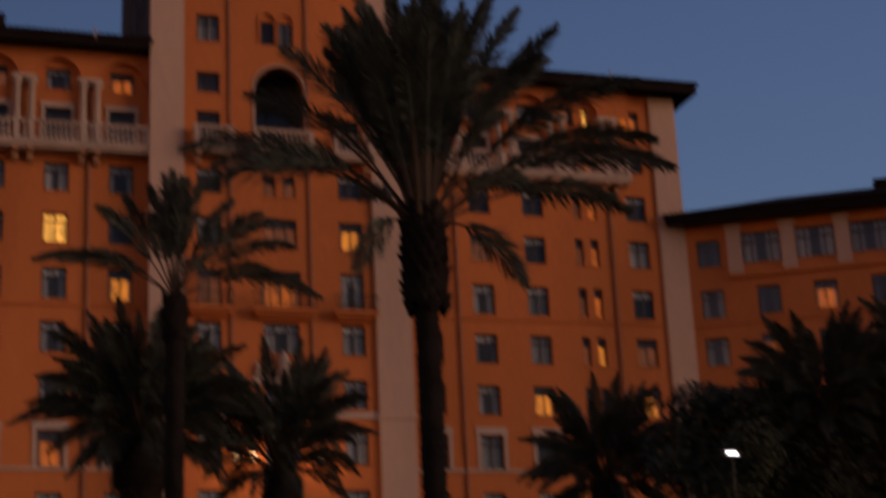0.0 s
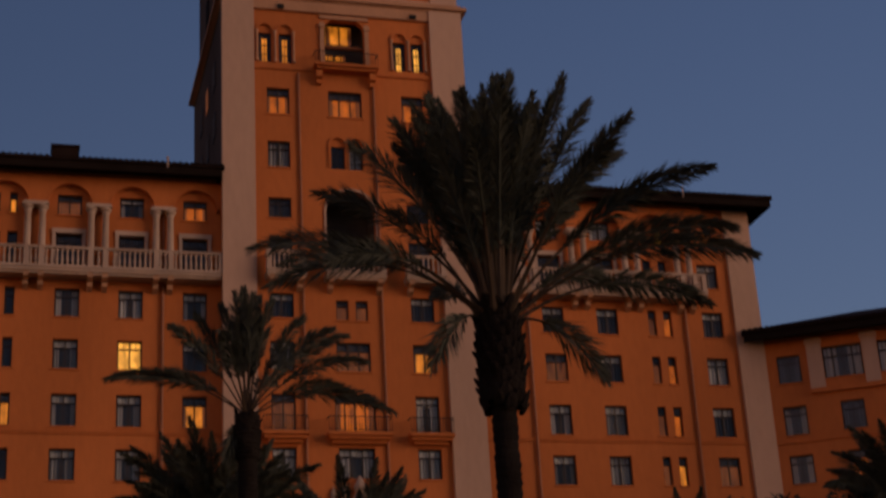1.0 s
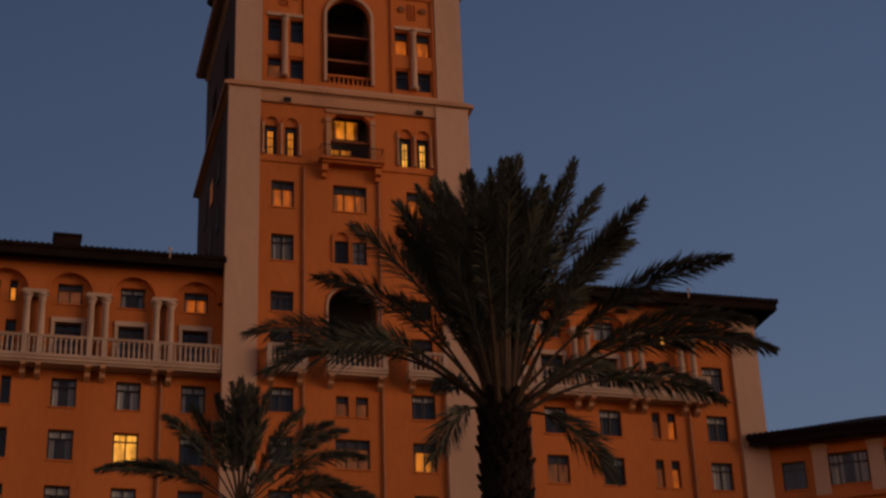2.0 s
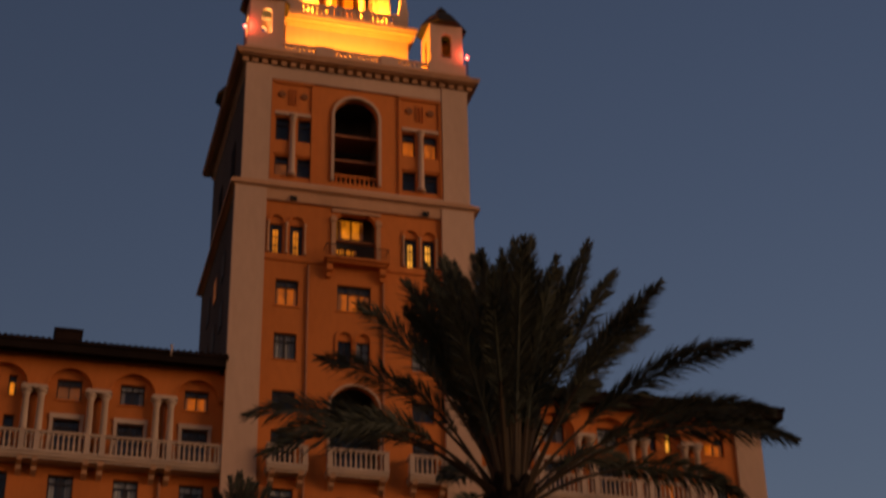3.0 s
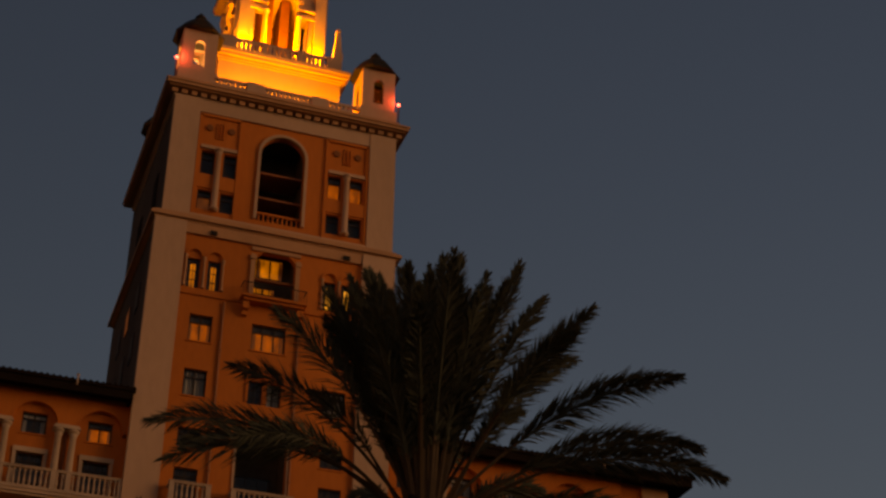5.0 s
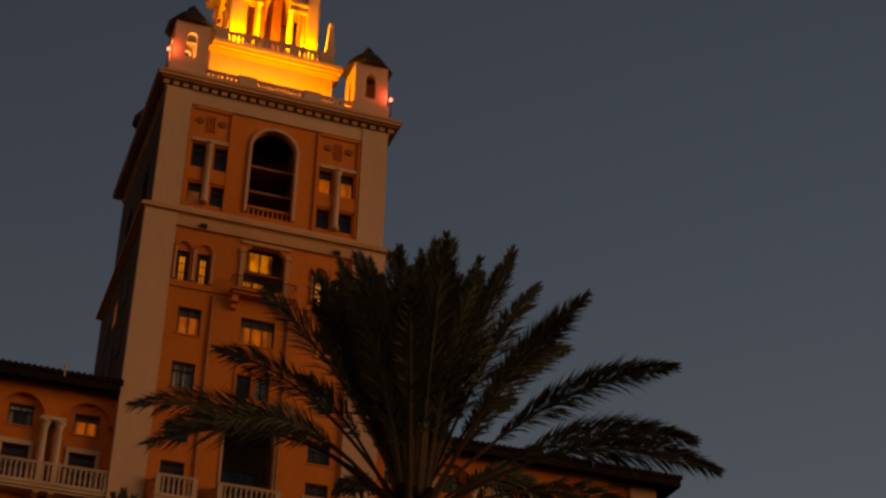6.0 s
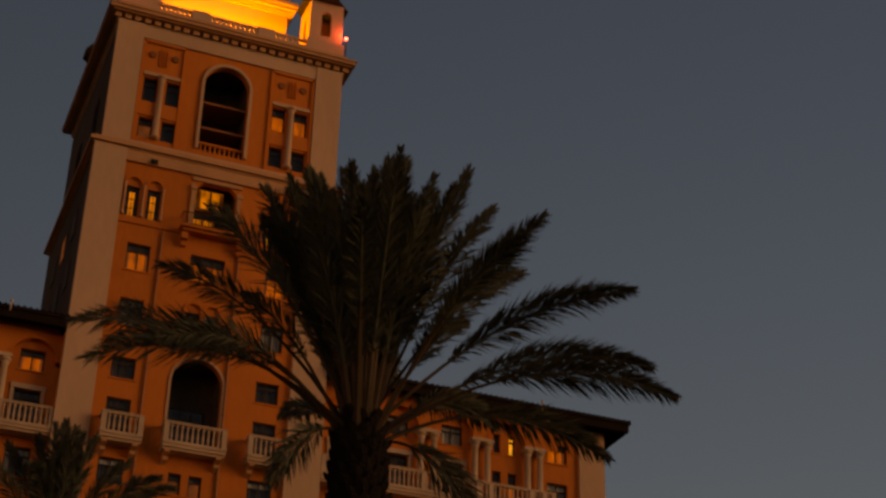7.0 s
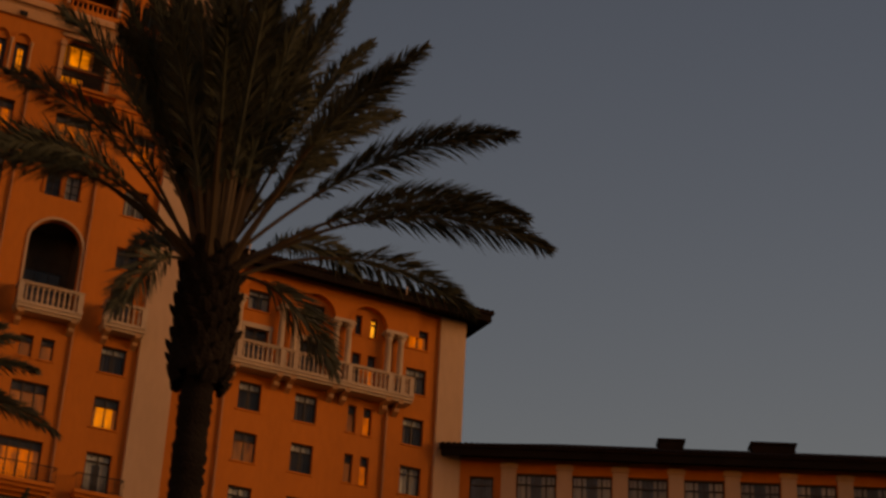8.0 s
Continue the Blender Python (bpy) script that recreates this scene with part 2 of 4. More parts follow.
def window_bars(f, w, h, lights, transom, arched):
    """Mullions, transom and glazing bars of a window frame."""
    t = 0.095
    zs = h - w / 2 if arched else h - t
    for k in range(1, lights):
        part("mullion", stored(("mullion", round(zs, 2)), lambda: boxes((-0.045, 0.045, -0.01, 0.085, t, zs)), WOOD), None, f, at=pose(-w / 2 + w * k / lights, 0, 0))
    zt = zs if arched else h * transom
    if transom or arched:
        part("transom", stored(("transom", round(w, 2)), lambda: boxes((-w / 2 + t, w / 2 - t, -0.004, 0.08, -0.045, 0.045)), WOOD), None, f, at=pose(0, 0, zt))
    if arched:
        for z in (0.24, 0.48):
            part("glazing_bar", stored(("cross_bar", round(w, 2)), lambda: boxes((-w / 2 + t, w / 2 - t, 0.02, 0.06, -0.025, 0.025)), WOOD), None, f, at=pose(0, 0, h * z))
        part("glazing_bar", stored(("mid_bar", round(zs, 2)), lambda: boxes((-0.025, 0.025, 0.022, 0.058, t, zs)), WOOD), None, f)
    if transom and h > 1.1 and not arched:
        for k in range(lights):
            part("glazing_bar", stored(("glazing_bar", round(h, 2), transom), lambda: boxes((-0.014, 0.014, 0.03, 0.06, h * transom + 0.045, h - t)), WOOD), None, f, at=pose(-w / 2 + w / lights * (k + 0.5), 0, 0))


def pane_sheet(w, h, y):
    bm = bmesh.new()
    bm.faces.new([bm.verts.new(p) for p in ((-w / 2, y, 0.02), (w / 2, y, 0.02), (w / 2, y, h), (-w / 2, y, h))])
    return bm


def curtain_mesh(w, h, cover):
    """Two hanging curtains with soft folds, each over a share of the width."""
    bm = bmesh.new()
    for s in (-1, 1):
        n, last = 14, None
        for k in range(n + 1):
            u = k / n
            x = s * (w / 2 - 0.03 - u * (w / 2) * cover)
            y = 0.20 + 0.035 * math.sin(u * 17 + s)
            pair = (bm.verts.new((x, y, 0.02)), bm.verts.new((x, y, h - 0.05)))
            if last:
                bm.faces.new((last[0], pair[0], pair[1], last[1]))
            last = pair
    return bm


def transom_sheen_mesh(w, h):
    bm = bmesh.new()
    box(bm, -w / 2 + 0.03, w / 2 - 0.03, 0.16, 0.19, h * 0.74, h * 0.97)
    return bm


def add_window(parent, x, z0, w, h, y, lights=2, transom=0.72, arched=False, glow="", cover=0.55, cloth=None, sill=True, set_in=0.20, turn=0.0, blind=False):
    """A window in an opening whose lower middle is (x, y, z0): frame, glass, curtains, sheet for the room behind, sill.
    """
    at = pose(x, y, z0, 0, 0, turn) @ pose(0, set_in, 0)
    key = (round(w, 2), round(h, 2))
    f = part("window", stored(("window_frame", *key, arched), lambda: window_frame(w, h, arched), WOOD), None, parent, at=at)
    window_bars(f, w, h, lights, transom, arched)
    g = part("pane", stored(("pane", *key), lambda: pane_sheet(w, h, 0.045), GLASS), None, f)
    g.visible_shadow = False
    # without a glow, a dark sheet replaces the unlit room's depth
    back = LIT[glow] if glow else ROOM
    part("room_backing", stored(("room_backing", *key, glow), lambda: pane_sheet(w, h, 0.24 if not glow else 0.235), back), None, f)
    if cover:
        c = cloth or CLOTH
        if not glow:
            part("curtain", stored(("curtain", *key, cover, c.name), lambda: curtain_mesh(w, h, cover), c), None, f)
        elif glow in ("amber", "dim", "gold"):
            part("curtain", stored(("curtain", *key, 0.3, "lit"), lambda: curtain_mesh(w, h, 0.3), LIT["dim"]), None, f)
    if arched and glow:
        zs = h - w / 2
        part("shutter", stored(("shutter", *key), lambda: boxes((0, 0.2, 0.1, 0.13, 0.08, zs)), WOOD), None, f, at=pose(-w / 2 + 0.07, 0, 0))
        part("shutter", stored(("shutter", *key), None, WOOD), None, f, at=pose(w / 2 - 0.27, 0, 0))
        part("lunette", stored(("lunette", *key), lambda: boxes((-w / 2 + 0.06, w / 2 - 0.06, 0.1, 0.13, zs * 0.8, zs + w / 2 - 0.08)), WOOD), None, f)
    if glow in ("amber", "dim", "gold") and transom and not arched and h > 1.1:
        part("top_blind", stored(("top_blind", *key, transom), lambda: boxes((-w / 2 + 0.05, w / 2 - 0.05, 0.12, 0.14, h * transom, h - 0.05)), CLOTH_DARK), None, f)
    # pale sheet behind the upper lights, painted in for reflected sky
    if blind:
        part("blind", stored(("blind", *key), lambda: transom_sheen_mesh(w, h), SHEEN), None, f)
    if sill:
        part("sill", stored(("sill", key[0]), lambda: boxes((-w / 2 - 0.1, w / 2 + 0.1, -0.27, 0.0, -0.1, -0.002)), STUCCO), None, f)
    return f


# ---------------------------------------------------------------- balconies
def baluster_mesh(h):
    bm = bmesh.new()
    lathe(bm, [(0.075, 0), (0.075, 0.08), (0.05, 0.1), (0.085, 0.3 * h), (0.06, 0.52 * h), (0.04, 0.75 * h), (0.065, 0.86 * h), (0.075, 0.92 * h), (0.075, h)], n=8)
    return bm


def balcony(parent, x0, x1, y_wall, out, z_floor, rail, posts=(), step=0.30, slab=0.3, bracket_x=(), bracket_drop=0.9, sides=(True, True)):
    """A masonry balcony: moulded slab, corbels, pedestals, rail and turned balusters."""
    yf = y_wall - out
    b = part("balcony", boxes((x0, x1, yf, y_wall + 0.1, z_floor - slab, z_floor), (x0 + 0.0, x1 - 0.0, yf - 0.07, y_wall, z_floor - 0.11, z_floor - 0.03), (x0 + 0.05, x1 - 0.05, yf + 0.12, y_wall, z_floor - slab - 0.14, z_floor - slab)), STONE, parent, "cast stone balcony")
    top = z_floor + rail
    runs = [("f", x0, x1)]
    part("rail", boxes((x0, x1, yf, yf + 0.24, top - 0.16, top), (x0 - 0.03, x1 + 0.03, yf - 0.04, yf + 0.28, top - 0.07, top - 0.01)), STONE, b)
    part("base_rail", boxes((x0, x1, yf + 0.03, yf + 0.21, z_floor + 0.002, z_floor + 0.12)), STONE, b)
    ends = [x0 + 0.15, x1 - 0.15, *posts]
    pm = stored(("pedestal", round(rail, 2)), lambda: boxes((-0.15, 0.15, -0.13, 0.13, 0, rail - 0.16), (-0.18, 0.18, -0.16, 0.16, 0, 0.16)), STONE)
    for x in ends:
        part("pedestal", pm, None, b, at=pose(x, yf + 0.12, z_floor))
    h = rail - 0.28
    me = stored(("baluster", round(h, 2)), lambda: baluster_mesh(h), STONE)
    n = int((x1 - x0) / step)
    for k in range(n):
        x = x0 + (k + 0.5) * (x1 - x0) / n
        if all(abs(x - e) > 0.22 for e in ends):
            part("baluster", me, None, b, at=pose(x, yf + 0.12, z_floor + 0.12))
    for side, x in zip(sides, (x0, x1)):
        if side:
            s = 0.0 if x == x0 else -0.22
            part("rail", boxes((x + s, x + s + 0.22, yf + 0.25, y_wall, top - 0.155, top - 0.005)), STONE, b)
            m = max(1, int((out - 0.3) / step))
            for k in range(m):
                part("baluster", me, None, b, at=pose(x + s + 0.11, yf + 0.35 + k * step, z_floor + 0.01))
    for x in bracket_x:
        bm = bmesh.new()
        prof = [(0, 0), (out - 0.1, 0), (out - 0.15, -0.25), (out * 0.45, -0.42), (out * 0.4, -bracket_drop * 0.75), (0, -bracket_drop)]
        vs = [[bm.verts.new((x + s, y_wall - p[0], z_floor - slab - 0.005 + p[1])) for p in prof] for s in (-0.16, 0.16)]
        bm.faces.new(vs[0]), bm.faces.new(vs[1][::-1])
        for k in range(len(prof)):
            j = (k + 1) % len(prof)
            bm.faces.new((vs[0][k], vs[0][j], vs[1][j], vs[1][k]))
        bmesh.ops.recalc_face_normals(bm, faces=bm.faces)
        part("corbel", bm, TRIM, b)
    return b


def column_mesh(h, r=0.17):
    bm = bmesh.new()
    lathe(bm, [(r * 1.5, 0), (r * 1.5, 0.14), (r * 1.2, 0.2), (r * 1.05, 0.26), (r, h * 0.35), (r * 0.86, h - 0.42), (r * 1.05, h - 0.38), (r * 0.95, h - 0.34), (r * 1.3, h - 0.14), (r * 1.55, h - 0.12), (r * 1.55, h)], n=14)
    return bm


# ---------------------------------------------------------------- ground
g = bmesh.new()
box(g, -900, 900, -600, 1500, -0.5, 0.0)
tagged(part("ground", g, GRASS, None), "dark lawn under the palms", "ground", kind="structure")

# ---------------------------------------------------------------- hotel wings
ROWS = [(34.72, 1.76), (31.5, 1.82), (28.03, 1.94), (24.84, 1.86), (21.55, 1.86), (18.15, 2.1), (14.6, 2.1), (10.6, 2.4), (5.6, 2.6)]
random.seed(7)


def eave_roof(parent, x0, x1, y0, y1, z, rise, tile_step=0.36):
    """A low hipped tile roof with a deep dark soffit; x0..y1 are the eave's edges."""
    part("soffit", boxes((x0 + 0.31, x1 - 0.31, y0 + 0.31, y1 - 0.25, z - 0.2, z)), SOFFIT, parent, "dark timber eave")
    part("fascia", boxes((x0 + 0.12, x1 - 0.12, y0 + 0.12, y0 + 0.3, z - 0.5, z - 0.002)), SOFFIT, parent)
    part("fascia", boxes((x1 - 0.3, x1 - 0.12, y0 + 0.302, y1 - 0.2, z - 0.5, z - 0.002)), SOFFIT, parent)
    bm = bmesh.new()
    d = min(x1 - x0, y1 - y0) / 2
    ym = (y0 + y1) / 2
    lo = [bm.verts.new(p) for p in ((x0, y0, z + 0.004), (x1, y0, z + 0.004), (x1, y1, z + 0.004), (x0, y1, z + 0.004))]
    up = [bm.verts.new(p) for p in ((x0, y0, z + 0.2), (x1, y0, z + 0.2), (x1, y1, z + 0.2), (x0, y1, z + 0.2))]
    a, b = bm.verts.new((x0 + d, ym, z + rise)), bm.verts.new((x1 - d, ym, z + rise))
    bm.faces.new(lo[::-1])
    for k in range(4):
        bm.faces.new((lo[k], lo[(k + 1) % 4], up[(k + 1) % 4], up[k]))
    bm.faces.new((up[0], up[1], b, a)), bm.faces.new((up[2], up[3], a, b))
    bm.faces.new((up[1], up[2], b)), bm.faces.new((up[3], up[0], a))
    bmesh.ops.recalc_face_normals(bm, faces=bm.faces)
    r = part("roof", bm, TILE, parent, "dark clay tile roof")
    ends = bmesh.new()
    n = int((x1 - x0) / tile_step)
    for k in range(n):
        x = x0 + (k + 0.5) * (x1 - x0) / n
        jig = random.uniform(-0.02, 0.02)
        rings = []
        for yy, zz in ((y0 - 0.1 + jig, z + 0.17), (y0 + 1.3, z + 0.17 + 1.4 * (rise - 0.2) / d)):
            rings.append([ends.verts.new((x + 0.11 * math.cos(math.pi * j / 5), yy, zz + 0.075 * math.sin(math.pi * j / 5))) for j in range(6)])
        for j in range(5):
            ends.faces.new((rings[0][j], rings[0][j + 1], rings[1][j + 1], rings[1][j]))
        ends.faces.new(rings[0])
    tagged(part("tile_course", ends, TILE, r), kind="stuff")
    return r


def build_wing(label, x0, x1, cols, slits, end_col, arches, pairs, bal, pilaster, glows, eave, chimney=None):
    """One eight-storey wing of the facade at y = 95."""
    w = thing("hotel_wing", label, "hotel", pose(0, 0, 0), "hotel wings")
    y, holes, wins = 95.0, [], []

    def opening(x, z, width, height, **kw):
        holes.append((x - width / 2, x + width / 2, z, z + height))
        wins.append((x, z, width, height, kw))

    for i, (z, h) in enumerate(ROWS):
        for x in (*cols, end_col):
            opening(x, z, 1.46, h, glow=glows.get((i, round(x, 1)), ""))
        for x in slits:
            opening(x, z, 0.58, h, lights=1, glow=glows.get((i, round(x, 1)), ""), cover=0.0)
    for x in (*cols, end_col):
        opening(x, 41.22, 1.46, 1.32, glow=glows.get(("top", round(x, 1)), ""))
        if x == end_col:
            opening(x, 38.15, 1.46, 1.7, glow=glows.get(("mid", round(x, 1)), ""))
        else:
            opening(x, 37.45, 1.55, 2.55, transom=0.8, sill=False, cloth=CLOTH_DARK, glow=glows.get(("mid", round(x, 1)), ""))
    for x in slits:
        opening(x, 41.22, 0.46, 1.32, lights=1, cover=0.0, glow=glows.get(("top", round(x, 1)), ""))
        opening(x, 37.45, 0.6, 2.55, lights=1, cover=0.0, sill=False, glow=glows.get(("mid", round(x, 1)), ""))
    part("wall", wall_with_openings(x0, x1, 0, 43.98, y, holes), STUCCO, w, "terracotta orange stucco wall")
    part("back_wall", boxes((x0, x1, 110.0, 110.5, 0, 44.0), (x0, x0 + 0.4, 95.7, 110, 0, 44.0), (x1 - 0.4, x1, 95.7, 110, 0, 44.0), (x0 + 0.5, x1 - 0.5, 95.75, 109.9, 43.3, 43.9)), STUCCO, w)
    for x, z, ww, hh, kw in wins:
        if "cloth" not in kw and not kw.get("glow"):
            kw["cloth"] = CLOTH if random.random() < 0.75 else CLOTH_DARK
            kw["blind"] = random.random() < 0.8 and ww > 1
            if kw.get("cover", 1):
                kw["cover"] = random.choice((0.4, 0.55, 0.7, 0.9))
        add_window(w, x, z, ww, hh, y, **kw)
    for x in (*cols,):
        part("window_surround", boxes((x - 0.98, x - 0.78, y - 0.09, y + 0.1, 37.46, 40.0), (x + 0.78, x + 0.98, y - 0.09, y + 0.1, 37.46, 40.0), (x - 1.0, x + 1.0, y - 0.12, y + 0.1, 40.0, 40.3)), STONE, w)
    for x in cols:
        part("window_surround", boxes((x - 0.98, x - 0.76, y - 0.07, y + 0.05, 18.16, 20.3), (x + 0.76, x + 0.98, y - 0.07, y + 0.05, 18.16, 20.3), (x - 1.02, x + 1.02, y - 0.1, y + 0.05, 20.3, 20.75)), STONE, w)
    for z, p in ((27.55, 0.08), (17.95, 0.1)):
        part("string_course", boxes((x0, x1, y - p, y + 0.05, z, z + 0.2), (x0, x1, y - p - 0.05, y + 0.05, z + 0.13, z + 0.18)), STUCCO if z > 20 else STONE, w)
    lo, hi = min(*arches, *pairs) - 2.0, max(*arches, *pairs) + 2.0
    lo, hi = max(lo, x0 + 0.01, bal[0] if bal[0] < 0 else x0), min(hi, x1 - 0.01, bal[1] + 0.5)
    spans = [(x - r, x + r, 41.8, 41.82 + r, True) for x in arches for r in [min(1.3, x1 - 0.12 - x, x - x0 - 0.12)]]
    part("arcade", wall_with_openings(lo, hi, 41.8, 43.97, y - 0.4, spans, 0.39, 0.39, False), STUCCO, w, "stucco wall carried on arches over the balcony")
    for a0, a1, _, top, _ in spans:
        part("archivolt", arch_band((a0 + a1) / 2, (a1 - a0) / 2, 41.82, y - 0.44, y - 0.38, 0.1, 0.0), STUCCO, w)
    cm = stored(("column", 1), lambda: column_mesh(4.05, 0.215), STONE)
    for x in pairs:
        for s in (-0.43, 0.43):
            smooth(part("column", cm, None, w, at=pose(x + s, y - 0.42, 37.48)))
        part("impost", boxes((x - 0.78, x + 0.78, y - 0.76, y - 0.01, 41.535, 41.66), (x - 0.7, x + 0.7, y - 0.68, y - 0.01, 41.66, 41.795)), STONE, w)
    balcony(w, bal[0], bal[1], y, 1.15, 37.45, 1.28, posts=[x for p in pairs for x in (p - 0.43, p + 0.43)], bracket_x=[x for p in pairs for x in (p - 0.43, p + 0.43)], bracket_drop=0.85, sides=(bal[0] < 30 and bal[0] > 20, True))
    if pilaster:
        part("pilaster", boxes((pilaster[0], pilaster[1], y - 0.22, y + 0.3, 0, 43.8), (pilaster[1] - 0.12, pilaster[1], y + 0.3, y + 15, 0, 43.8)), PALE, w, "pale stucco corner pilaster")
    for x in (pairs[0] + 0.05, end_col - 1.95 if end_col > 20 else end_col + 1.95):
        bm = bmesh.new()
        lathe(bm, [(0.09, 2.0), (0.09, 43.4)], x, y - 0.12, 0, 8)
        for z in range(4, 43, 4):
            lathe(bm, [(0.13, z), (0.13, z + 0.1)], x, y - 0.12, 0, 8)
        lathe(bm, [(0.1, 43.3), (0.24, 43.5), (0.24, 43.75)], x, y - 0.12, 0, 8)
        part("downpipe", bm, PIPE, w)
    for x in (pairs[0] + 0.1, end_col - 1.9) if end_col > 20 else (pairs[0] + 0.1,):
        bm = bmesh.new()
        lathe(bm, [(0.05, 0), (0.05, 0.55), (0.09, 0.58), (0.09, 0.68), (0.02, 0.72)], x, y - 1.84, 43.9, 8)
        part("vent_pipe", bm, STONE, w, "thin pale pipe rising over the eave")
    eave_roof(w, *eave, 44.12, 2.7)
    if chimney:
        cx0, cx1, cy, cz = chimney
        part("chimney", boxes((cx0, cx1, cy, cy + 1.2, 44.8, cz), (cx0 - 0.08, cx1 + 0.08, cy - 0.08, cy + 1.28, cz, cz + 0.16)), TILE, w)
    return w


build_wing("terracotta orange stucco hotel wing with loggia balcony", -7.4, 12.28, (10.65, 6.82, 3.1), (-0.2, -1.2), -3.9,
           (10.65, 6.82, 3.1, -0.65), (8.67, 4.8, 1.08, -2.5), (-3.2, 12.25), (-7.4, -5.5),
           {(1, 6.8): "bright", (2, 10.6): "gold", (2, 10.7): "gold", ("top", 10.7): "amber", ("top", 10.6): "amber", ("top", -0.2): "gold", ("top", -1.2): "gold", (2, -0.2): "gold", ("top", 3.1): "dim", ("mid", -1.2): "gold", (5, 6.8): "amber"},
           (-8.7, 12.26, 93.3, 111.5), (1.95, 3.55, 96.2, 46.3))
build_wing("terracotta orange stucco hotel wing with broad eaves", 28.22, 47.8, (29.85, 33.42, 37.1), (40.2, 41.28), 44.45,
           (29.85, 33.42, 37.1, 40.74), (31.65, 35.3, 38.95, 42.6), (28.25, 43.8), (45.95, 47.8),
           {("top", 41.3): "bright", ("mid", 41.3): "amber", ("top", 44.5): "amber", ("top", 44.4): "amber", (4, 37.1): "gold", (4, 44.5): "gold", (4, 44.4): "gold", (3, 41.3): "gold", (2, 41.3): "amber", (0, 41.3): "amber", (1, 41.3): "amber", (1, 40.2): "dim", (2, 40.2): "dim", (3, 40.2): "dim", (0, 40.2): "dim", (0, 29.9): "dim", (1, 29.9): "dim", (3, 44.5): "dim", (3, 44.4): "dim", (1, 33.4): "dim", (5, 44.4): "amber", (5, 44.5): "amber", (1, 29.9): "dim", (1, 29.8): "dim"},
           (28.24, 49.05, 93.3, 111.5))

# ---------------------------------------------------------------- hotel tower
CX = 20.22
tower = thing("hotel_tower", "terracotta and pale stucco hotel tower with a floodlit belfry", "tower", pose(0, 0, 0))
TY = 94.0
holes, wins = [], []


def t_open(x, z, w, h, arched=False, **kw):
    holes.append((x - w / 2, x + w / 2, z, z + h, arched))
    wins.append((x, z, w, h, dict(arched=arched, **kw)))


L, C, R_ = 15.78, 20.12, 24.58
for x in (L, R_):
    t_open(x, 48.47, 1.46, 1.84, glow="amber")
    t_open(x, 44.75, 1.44, 1.8, cloth=CLOTH, cover=0.85)
    t_open(x, 41.3, 1.44, 1.36, cloth=CLOTH_DARK)
    t_open(x, 37.5, 1.44, 2.55, sill=False, transom=0.8, cloth=CLOTH_DARK)
    t_open(x, 34.75, 1.5, 1.6)
    t_open(x, 31.45, 1.5, 1.82, glow="gold" if x == R_ else "")
    t_open(x, 27.62, 1.48, 2.35, sill=False, transom=0.8, glow="dim" if x == L else "")
    for z, h in ((24.84, 1.86), (21.55, 1.8), (18.2, 2.0), (14.6, 2.1), (10.6, 2.4), (5.6, 2.6)):
        t_open(x, z, 1.46, h)
t_open(C, 48.5, 2.2, 1.84, lights=3, glow="amber")
for s in (-0.58, 0.58):
    t_open(C + s, 44.82, 0.92, 2.15, True, lights=1, transom=0.7, sill=False)
    t_open(C + s * 1.05, 34.7, 0.78, 1.3, lights=1, glow="dim")
t_open(C, 31.43, 2.12, 1.85, lights=3, glow="dim")
t_open(C, 27.62, 2.5, 2.35, lights=4, sill=False, transom=0.8, glow="amber")
t_open(C, 24.84, 2.2, 1.86, lights=3)
for z, h in ((21.55, 1.8), (18.2, 2.0), (14.6, 2.1), (10.6, 2.4), (5.6, 2.6)):
    t_open(C, z, 2.2, h, lights=3)
for x, lit in ((14.98, "gold"), (16.3, "gold"), (23.88, "bright"), (25.08, "bright")):
    t_open(x, 52.15, 0.86, 2.72, True, lights=1, transom=0.68, sill=False, glow=lit)
# the tall arched loggia above the middle balcony, and the one under the cornice
holes.append((18.68, 21.8, 37.5, 43.37, True))
holes.append((18.86, 21.55, 52.1, 55.6, False))
part("wall", wall_with_openings(12.3, 28.18, 0, 56.75, TY, holes), STUCCO, tower, "terracotta orange stucco wall")
random.seed(11)
for x, z, w, h, kw in wins:
    if not kw.get("glow") and "cloth" not in kw:
        kw["cover"] = random.choice((0.5, 0.65, 0.8))
        kw["cloth"] = CLOTH if random.random() < 0.7 else CLOTH_DARK
        kw["blind"] = w > 1
    add_window(tower, x, z, w, h, TY, **kw)
# recessed loggias, their inner shade put into an even dark colour
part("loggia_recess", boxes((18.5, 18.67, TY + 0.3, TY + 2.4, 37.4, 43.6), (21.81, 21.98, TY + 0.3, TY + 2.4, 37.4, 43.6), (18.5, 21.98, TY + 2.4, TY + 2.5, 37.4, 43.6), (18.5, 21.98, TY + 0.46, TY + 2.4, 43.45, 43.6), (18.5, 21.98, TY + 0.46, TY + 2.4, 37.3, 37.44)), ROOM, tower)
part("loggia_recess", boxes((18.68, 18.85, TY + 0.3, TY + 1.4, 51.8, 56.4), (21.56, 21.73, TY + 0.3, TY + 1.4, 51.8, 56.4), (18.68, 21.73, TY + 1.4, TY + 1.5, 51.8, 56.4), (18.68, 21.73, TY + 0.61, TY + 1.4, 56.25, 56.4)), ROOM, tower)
add_window(tower, 20.24, 37.46, 2.3, 3.6, TY + 2.1, lights=3, transom=0.74, sill=False, cloth=CLOTH_DARK)
part("loggia_beam", boxes((18.86, 21.55, TY + 0.2, TY + 0.45, 53.62, 53.78)), RUST, tower)
